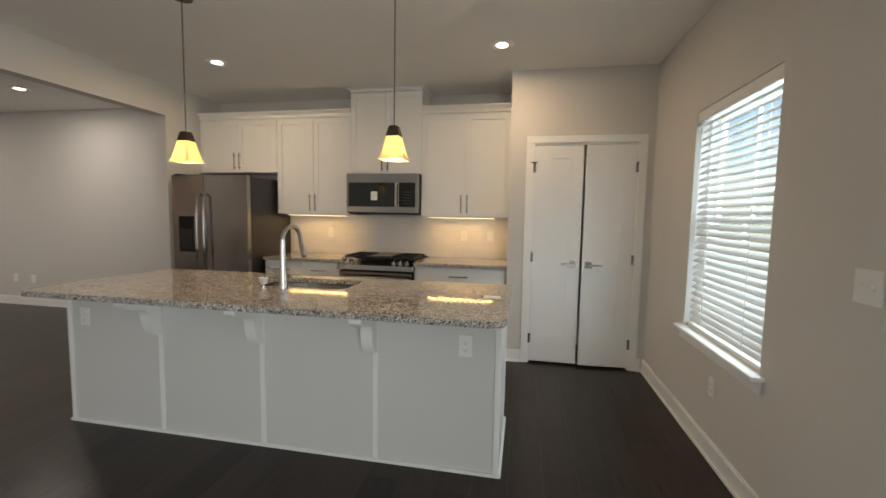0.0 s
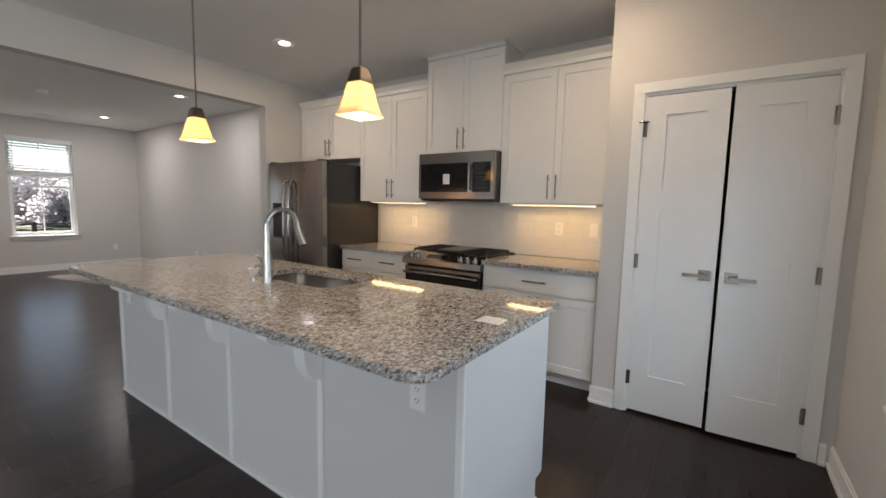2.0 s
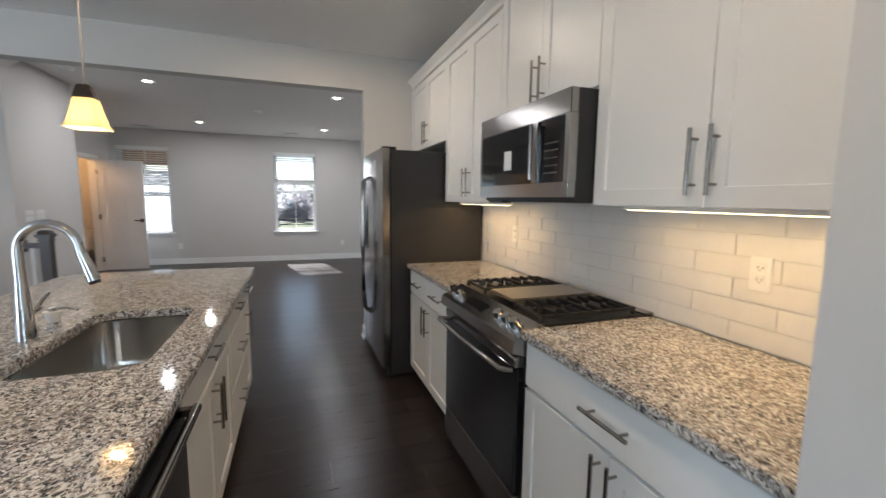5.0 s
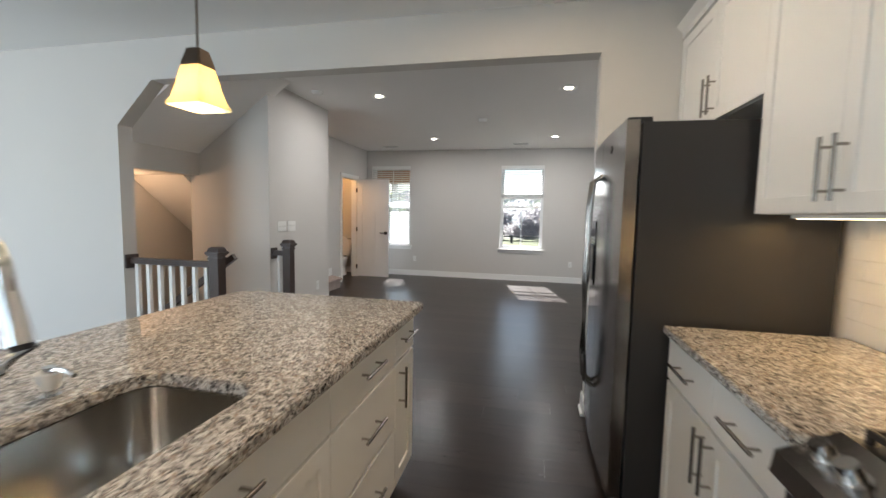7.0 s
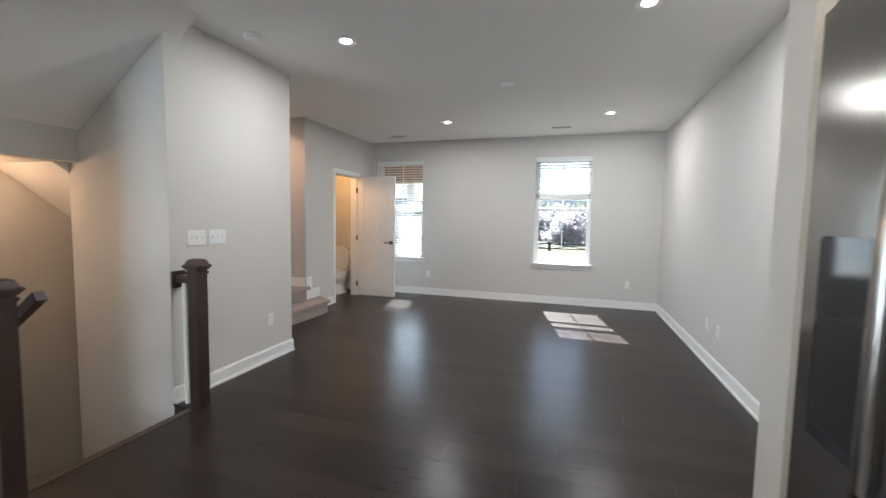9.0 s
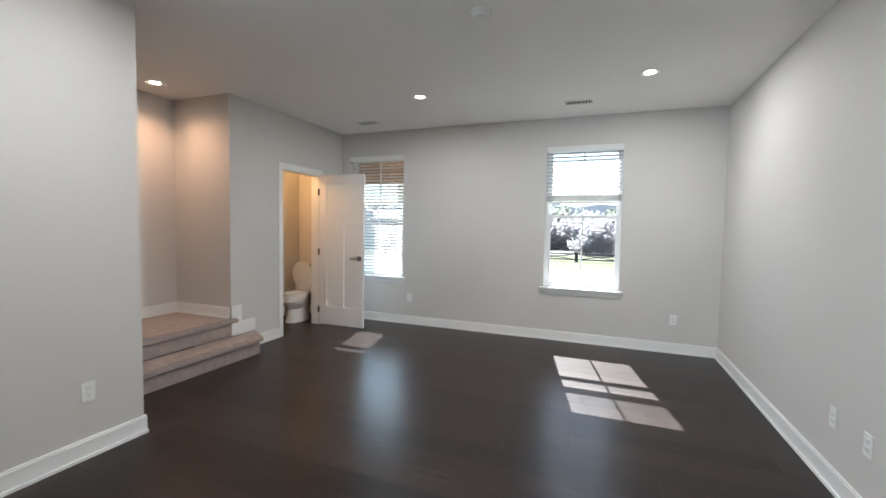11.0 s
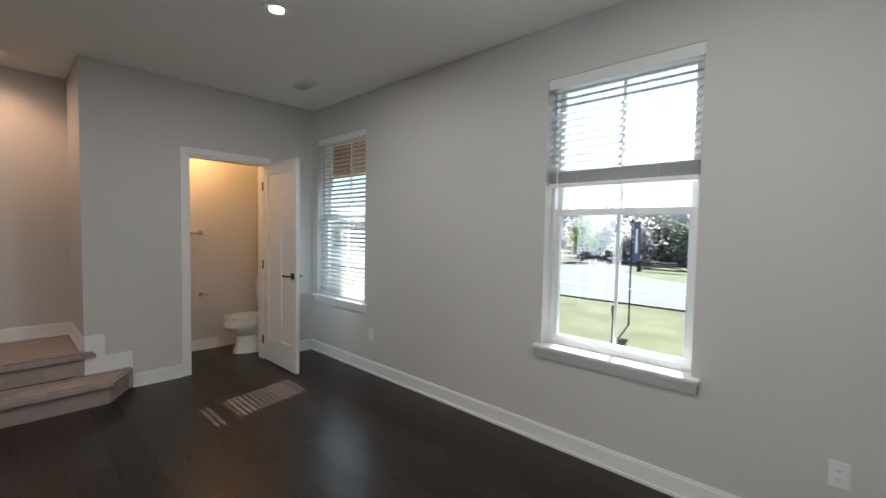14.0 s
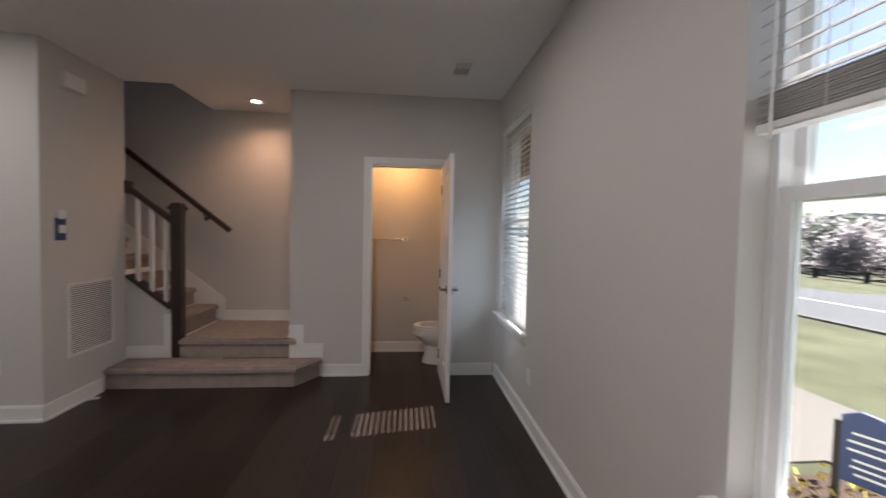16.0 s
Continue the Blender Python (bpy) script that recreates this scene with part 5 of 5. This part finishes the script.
# rail on the far wall of the stairs
gz = lambda x: 1.39 + (x + 7.13) * RISE / RUN
wr = thing("wall_handrail", (0, 0, 0), "dark stained handrail on brackets along the stair wall", "handrail")
part("rail", Shape().bar((-7.13, SB + 0.075, gz(-7.13)), (-5.35, SB + 0.075, gz(-5.35)), 0.045, 0.05), M_DARKWOOD, wr)
for x in (-6.85, -5.9):
    part("bracket", Shape().tube([(x, SB, gz(x) - 0.09), (x, SB + 0.04, gz(x) - 0.085), (x, SB + 0.072, gz(x) - 0.03)], 0.007, 8).cyl((x, SB, gz(x) - 0.09), (x, SB + 0.008, gz(x) - 0.09), 0.028, 16), M_NICKEL, wr, "metal bracket")
# the way down
dn = tagged(new("staircase"), "carpeted stairs going down to a landing", "stairs", kind="structure")
part("nosing", Shape().box(SHAFT_X, HDR_X - HDR_T, 1.17, 1.235, -0.03, 0.004, 0.004), M_DARKWOOD, dn, "dark wooden nosing")
for k in range(1, 5):
    y1 = 1.19 - 0.262 * (k - 1)
    carpet_step("tread", [(SHAFT_X, y1 - 0.262), (HDR_X - HDR_T, y1 - 0.262), (HDR_X - HDR_T, y1 + 0.0), (SHAFT_X, y1 + 0.0)], -RISE * k - 0.30, -RISE * k, dn)
carpet_step("landing", [(-5.3, SB + 0.003), (HDR_X - HDR_T, SB + 0.003), (HDR_X - HDR_T, 0.145), (-5.2, 0.145), (-5.3, 0.02)], -1.35, -RISE * 5, dn)
for k in range(1, 6):
    x1 = -5.3 - 0.25 * (k - 1)
    carpet_step("tread", [(x1 - 0.25, SB + 0.003), (x1, SB + 0.003), (x1, 0.018), (x1 - 0.25, 0.018)], -RISE * (5 + k) - 0.3, -RISE * (5 + k), dn)
structure("wall_lower_west", Shape().box(-7.1, -6.95, SB, 0.02, -2.6, 0.36), M_WALL, "warm painted wall below the stairs")
structure("floor_lower", Shape().box(-6.95, -6.5, SB, 0.02, -2.6, -2.05), M_CARPET, "carpeted lower floor")
s = Shape().prism([(-6.95, 0.27), (-5.095, 1.7385), (-5.203, 1.7385), (-5.203, 1.80), (-5.30, 1.80), (-6.95, 0.36)], "y", SB, 0.018)
structure("lower_soffit", s, M_CEIL, "sloping painted soffit over the lower flight")
wr = thing("wall_handrail", (0, 0, 0), "dark handrail going down the stairwell wall", "handrail")
part("rail", Shape().bar((-4.30, 1.30, 0.965), (-4.30, 0.30, 0.268), 0.045, 0.05), M_DARKWOOD, wr)
c = downlight((-4.72, -0.40, 1.74))
tagged(c, "round recessed light in the low ceiling of the stairwell, lit")

# ---- powder room ----
to = thing("toilet", (WEST + 0.13, -0.30, 0), "white porcelain toilet with its seat down and lid raised", "toilet", turn=-90)


def oval(cx, cy, a, b, z, n=24, egg=0.0):
    return [(cx + a * math.cos(2 * math.pi * k / n), cy + b * math.sin(2 * math.pi * k / n) * (1 + egg * math.sin(2 * math.pi * k / n)), z) for k in range(n)]


part("tank", Shape().box(-0.20, 0.20, 0.015, 0.20, 0.38, 0.74, 0.02), M_PORCELAIN, to, smooth=True)
part("tank_lid", Shape().box(-0.21, 0.21, 0.008, 0.21, 0.74, 0.775, 0.010), M_PORCELAIN, to, smooth=True)
part("bowl", Shape().rings([oval(0, 0.37, 0.125, 0.22, 0.0), oval(0, 0.37, 0.120, 0.215, 0.04), oval(0, 0.37, 0.105, 0.19, 0.10), oval(0, 0.375, 0.105, 0.185, 0.19), oval(0, 0.41, 0.145, 0.21, 0.25), oval(0, 0.45, 0.175, 0.24, 0.31), oval(0, 0.44, 0.185, 0.235, 0.36), oval(0, 0.44, 0.185, 0.235, 0.39),
                            oval(0, 0.44, 0.14, 0.20, 0.392), oval(0, 0.44, 0.12, 0.17, 0.30), oval(0, 0.44, 0.05, 0.08, 0.23)]), M_PORCELAIN, to, smooth=True)
part("seat", Shape().rings([oval(0, 0.44, 0.19, 0.235, 0.395), oval(0, 0.44, 0.185, 0.245, 0.412), oval(0, 0.44, 0.125, 0.175, 0.412), oval(0, 0.44, 0.12, 0.17, 0.395), oval(0, 0.44, 0.19, 0.235, 0.395)], caps=False), M_PORCELAIN, to, smooth=True)
s = Shape().rings([oval(0, 0.235, 0.18, 0.22, 0.0), oval(0, 0.235, 0.18, 0.22, 0.018)])
bmesh.ops.transform(s.bm, matrix=Matrix.Translation((0, 0.235, 0.40)) @ pose(0, 0, 0, 82), verts=s.bm.verts)
part("lid", s, M_PORCELAIN, to, smooth=True)
part("flush_lever", Shape().cyl((0.15, 0.20, 0.70), (0.15, 0.225, 0.70), 0.012).box(0.09, 0.16, 0.222, 0.232, 0.69, 0.705, 0.002), M_CHROME, to)
tb = thing("towel_bar", (-8.62, -0.70, 1.33), "chrome towel bar on the powder room wall", "towel bar", turn=180)
part("rail", Shape().cyl((0, -0.06, 0), (0.46, -0.06, 0), 0.008), M_CHROME, tb, smooth=True)
for x in (0.0, 0.46):
    part("post", Shape().cyl((x, 0, 0), (x, -0.065, 0), 0.012).cyl((x, 0, 0), (x, -0.01, 0), 0.026), M_CHROME, tb, smooth=True)
th = thing("paper_holder", (-9.08, -0.70, 0.63), "small chrome paper holder", "paper holder", turn=180)
part("arm", Shape().cyl((0, 0, 0), (0, -0.05, 0), 0.01).cyl((0, 0, 0), (0, -0.008, 0), 0.024).cyl((-0.03, -0.05, 0), (0.06, -0.05, 0), 0.008), M_CHROME, th, smooth=True)
db = thing("fallen_bracket", (-6.56, 0.62, 0.0), "small white plastic piece lying on the floor by the step", "debris", turn=25)
part("piece", Shape().box(-0.05, 0.05, -0.02, 0.02, 0, 0.012, 0.003), M_PLATE, db)

# ---- outdoors ----
GZ = -0.50
structure("ground", Shape().box(-700, -9.9, -700, 700, GZ - 0.3, GZ).box(0.8, 700, -700, 700, GZ - 0.3, GZ).box(-9.9, 0.8, 5.05, 700, GZ - 0.3, GZ).box(-9.9, 0.8, -700, -3.3, GZ - 0.3, GZ).box(-9.9, -4.25, -3.3, -0.81, GZ - 0.3, GZ), M_GRASS, "sunlit spring lawn")
structure("road", Shape().box(-25.2, -19.1, -300, 300, GZ, GZ + 0.012).prism([(-25.2, -9.5), (-25.2, 1.5), (-26.4, -1.2), (-28.5, -2.8), (-34.4, -3.7), (-34.4, -7.5), (-33, -7.4), (-28, -8.2)], "z", GZ - 0.05, GZ + 0.0121), M_ASPHALT, "pale grey asphalt road with a side road")
structure("kerb", Shape().box(-19.1, -18.95, -300, 300, GZ, GZ + 0.05), M_CONCRETE, "pale concrete kerb")
structure("pavement", Shape().box(-14.15, -12.75, -60, 60, GZ, GZ + 0.02).box(-12.75, WEST - 0.2, -0.9, 1.0, GZ, GZ + 0.02), M_CONCRETE, "pale concrete path")
structure("road_line", Shape().box(-22.2, -22.08, -300, 300, GZ + 0.013, GZ + 0.017), M_PLATE, "white painted road line")
structure("woodland_floor", Shape().box(-90, -34.5, -200, 200, GZ, GZ + 0.03), mat("leaf_litter", (0.15, 0.13, 0.11), 0.95, vary=0.3, scale=1.5, bump=0.8, bump_scale=20), "brown leaf litter under the far trees")
pr = tagged(new("porch"), "assumed entry porch with cedar-coloured lining and an unseen sun-blocking roof", kind="structure")
# unseen block, sized to keep the sun off the south part of window_1
part("sun_block_roof", Shape().box(-12.2, WEST - 0.18, -1.9, 0.22, 2.72, 3.7), M_SIDING, pr)
# hung low for the porch ceiling's cedar tint and to cut the sun patch
part("sun_cut_board", Shape().box(-10.46, -10.36, -1.2, 1.5, 2.05, 2.72), M_BRICK, pr, "cedar-coloured board")
part("bracket", Shape().box(-10.36, WEST - 0.18, 1.40, 1.5, 2.05, 2.72), M_BRICK, pr, "cedar-coloured board")
part("porch_floor", Shape().box(-11.9, WEST - 0.18, -1.2, 0.2, GZ, -0.12), M_CONCRETE, pr)
po = thing("porch_post", (-12.05, 0.08, GZ), "white square porch post", "post")
part("shaft", Shape().box(-0.07, 0.07, -0.07, 0.07, 0, 2.72 - GZ), M_VINYL, po)


def fence(at, n, turn=0):
    f = thing("rail_fence", at, "black split-rail fence with crossed rails", "fence", "roadside fences", turn=turn)
    for k in range(n + 1):
        part("post", Shape().box(-0.09, 0.09, 2.4 * k - 0.09, 2.4 * k + 0.09, 0, 0.56), M_FENCE, f)
    for k in range(n):
        y0, y1 = 2.4 * k + 0.09, 2.4 * k + 2.31
        part("rail", Shape().box(-0.03, 0.03, y0, y1, 0.42, 0.49), M_FENCE, f)
        part("rail", Shape().box(-0.03, 0.03, y0, y1, 0.10, 0.17), M_FENCE, f)
        part("cross_rail", Shape().bar((0, y0, 0.14), (0, y1, 0.44), 0.04, 0.05).bar((0, y0, 0.44), (0, y1, 0.14), 0.04, 0.05), M_FENCE, f)
    return f


fence((-29.6, -2.4, GZ), 7)
fence((-30.2, -27.2, GZ), 8)


def tree(at, h, r, leaf, seed, trunk=0.07, n=1800, label=""):
    rng = random.Random(seed)
    t = thing("tree", at, label, "tree", "roadside trees")
    limbs = Shape().tube([(0, 0, 0), (0.02, 0.05, h * 0.3), (0.08, -0.04, h * 0.6), (0.05, 0.0, h * 0.92)], [trunk, trunk * 0.75, trunk * 0.4, trunk * 0.1], 8)
    tips = []
    for k in range(13):
        a = rng.uniform(0, 6.28)
        z0 = h * rng.uniform(0.25, 0.75)
        d = r * rng.uniform(0.55, 0.95) * (1.15 - z0 / h)
        tip = Vector((math.cos(a) * d, math.sin(a) * d, z0 + h * rng.uniform(0.10, 0.25)))
        limbs.tube([(0.04, 0, z0), (tip.x * 0.5, tip.y * 0.5, (z0 + tip.z) / 2 - 0.02 * h), tuple(tip)], [trunk * 0.35, trunk * 0.2, trunk * 0.06], 6)
        tips.append(tip)
    part("trunk", limbs, M_BARK, t)
    verts, faces = [], []
    size = r * 0.06
    for _ in range(n):
        c = rng.choice(tips)
        p = c * rng.uniform(0.55, 1.05) + Vector([rng.gauss(0, r * 0.17) for _ in range(3)])
        p.z = max(p.z, h * 0.22)
        u = Vector([rng.gauss(0, 1) for _ in range(3)]).normalized() * size * rng.uniform(0.6, 1.4)
        v = u.orthogonal().normalized() * size * rng.uniform(0.5, 1.0)
        b = len(verts)
        verts += [p - u, p + v, p + u, p - v]
        faces.append((b, b + 1, b + 2, b + 3))
    me = bpy.data.meshes.new("crown")
    me.from_pydata(verts, [], faces)
    me.materials.append(leaf)
    o = new("crown", me)
    o.parent = t
    return t


tree((-33.5, -7.2, GZ), 3.6, 1.0, M_LEAF, 3, label="young green tree in spring leaf beyond the road")
protos = [tree((-62, -30, GZ), 5.6, 3.2, M_TWIG, 5, 0.12, 3000, "bare brown woodland tree"), tree((-66, 20, GZ), 6.0, 3.2, M_LEAF2, 6, 0.12, 3000, "dark green woodland tree")]
rng = random.Random(11)
for k in range(150):
    y = -95 + k * 1.06 + rng.uniform(-1, 1)
    x = -35.5 - 20 * rng.random() ** 1.3
    size = (2.4 + 0.05 * (-x - 10)) / 5.6 * rng.uniform(0.75, 1.1)
    copy_thing(protos[0 if rng.random() < 0.75 else 1], pose(x, y, GZ - 1.0 * size, 0, 0, rng.uniform(0, 360)) @ Matrix.Diagonal((size * 1.2, size * 1.2, size, 1)))
s = Shape()
verts = []
for k in range(120):
    y0 = -240 + k * 4.5
    hgt = 6.4 + 1.6 * noise.noise(Vector((k * 0.37, 0.3, 0))) + 1.2 * noise.noise(Vector((k * 1.9, 4.3, 0)))
    verts.append((y0, GZ + hgt))
for (a, za), (b, zb) in zip(verts, verts[1:]):
    q = [s.bm.verts.new(p) for p in ((-88, a, GZ), (-88, b, GZ), (-91, b, zb), (-91, a, za))]
    s.bm.faces.new(q)
# backdrop sheet, lifted by its own emission in place of haze
structure("backdrop", s, M_FAR_GLOW, "distant brown woodland backdrop with a faint added glow")

# small banner on a pole, and the board by the path
bn = thing("banner_sign", (-16.45, 1.53, GZ), "narrow navy banner on a thin black pole in the lawn", "sign")
part("pole", Shape().cyl((0, 0, 0), (0, 0, 2.2), 0.018, 8), M_FENCE, bn)
part("banner", Shape().box(-0.01, 0.01, 0.03, 0.17, 1.35, 2.15), M_NAVY, bn)
part("text_bar", Shape().box(0.0105, 0.013, 0.08, 0.12, 1.5, 2.0), M_PAPER, bn, "white printed bar")
bn = thing("garden_stake", (-14.31, 2.0, GZ), "short dark stake light in the lawn", "stake")
part("stake", Shape().box(-0.02, 0.02, -0.02, 0.02, 0, 0.62).box(-0.035, 0.035, -0.035, 0.035, 0.60, 0.74, 0.01), M_FENCE, bn)
sg = thing("board_sign", (-12.33, 1.68, GZ), "navy board sign with white lettering on two posts", "sign", turn=115)
part("board", Shape().prism([(-0.18, 0.2), (0.18, 0.2), (0.18, 0.62), (0.09, 0.655), (0.03, 0.70), (-0.08, 0.72), (-0.18, 0.67)], "y", -0.02, 0.02), M_NAVY, sg)
for x in (-0.20, 0.20):
    part("post", Shape().box(x - 0.02, x + 0.02, -0.02, 0.02, 0, 0.62), M_FENCE, sg)
for z, w in ((0.56, 0.12), (0.50, 0.14), (0.44, 0.14), (0.37, 0.11), (0.32, 0.12), (0.27, 0.10)):
    part("text_line", Shape().box(-w, w, -0.024, -0.0205, z - 0.008, z + 0.008), M_PAPER, sg)
sl = thing("path_light", (-12.80, 1.97, GZ), "small dark mushroom-capped path light beside the pavement", "path light")
part("stem", Shape().cyl((0, 0, 0), (0, 0, 0.30), 0.010, 10), M_BRONZE, sl)
part("cap", Shape().cyl((0, 0, 0.27), (0, 0, 0.32), 0.085, 20, 0.02), M_BRONZE, sl, smooth=True)
structure("flower_bed", Shape().box(-12.7, -11.2, 1.2, 2.4, GZ, GZ + 0.03), M_MULCH, "brown mulch bed with small flowers")
rng = random.Random(4)
verts, faces = [], []
for _ in range(260):
    p = Vector((rng.uniform(-12.65, -11.25), rng.uniform(1.25, 2.35), GZ + rng.uniform(0.04, 0.16)))
    u = Vector([rng.gauss(0, 1) for _ in range(3)]).normalized() * 0.035
    v = u.orthogonal().normalized() * 0.03
    b = len(verts)
    verts += [p - u, p + v, p + u, p - v]
    faces.append((b, b + 1, b + 2, b + 3))
me = bpy.data.meshes.new("flowers")
me.from_pydata(verts, [], faces)
me.materials.append(mat("yellow_flowers", (0.55, 0.45, 0.08), 0.8, vary=0.4, scale=20))
tagged(new("flowers", me), "small yellow flowers in a mulch bed", "flowers", kind="stuff")

# ---- pieces: backsplash tiles and floor planks ----
TH, TW = 0.0765, 0.302
bs = tagged(new("backsplash"), "white glazed subway tile backsplash in running bond", kind="structure")
part("grout_bed", Shape().box(-3.125, -0.485, NORTH - 0.005, NORTH - 0.0005, 0.915, UP), M_GROUT, bs)
meshes = {}
tilt = random.Random(8)
for row in range(7):
    z0 = 0.917 + row * TH
    z1 = min(z0 + TH - 0.0030, UP)
    if z1 - z0 < 0.004:
        continue
    x = -0.487 + (TW / 2 if row % 2 else 0.0)
    while x > -3.12:
        a, b = max(x - TW + 0.0030, -3.12), min(x, -0.487)
        x -= TW
        if b - a < 0.01:
            continue
        key = (round(b - a, 3), round(z1 - z0, 4))
        if key not in meshes:
            meshes[key] = finish("tile", Shape().box(0, b - a, -0.0045, 0, 0, z1 - z0, 0.0018), M_TILE)
        o = new("tile", meshes[key])
        o.parent = bs
        o.matrix_local = pose(a, NORTH - 0.0052, z0, tilt.uniform(-0.35, 0.35), 0, tilt.uniform(-0.12, 0.12))
fl = tagged(new("floor"), "dark brown wood-look plank floor, satin, with faint grain", kind="structure")
rng = random.Random(2)
PW, PL = 0.185, 1.22
meshes = {}
x = WEST
k = 0
while x < EAST:
    x1 = min(x + PW, EAST)
    y = -3.2 - rng.uniform(0, PL)
    while y < NORTH:
        a, b = y, min(y + PL, NORTH)
        y += PL
        lo = -0.70 if x < -8.1 else (0.12 if x < HALL_X else (1.01 if x < SHAFT_X else (1.21 if x < HDR_X - HDR_T else -3.2)))
        a = max(a, lo)
        if b - a < 0.02:
            continue
        key = (round(x1 - x, 3), round(b - a, 3))
        if key not in meshes:
            meshes[key] = finish("plank", Shape().box(0.0002, x1 - x - 0.0002, 0.0002, b - a - 0.0002, -0.011, 0, 0.0004), M_FLOOR)
        o = new("plank", meshes[key])
        o.parent = fl
        o.location = (x, a, 0)
        k += 1
    x += PW
print("planks", k)
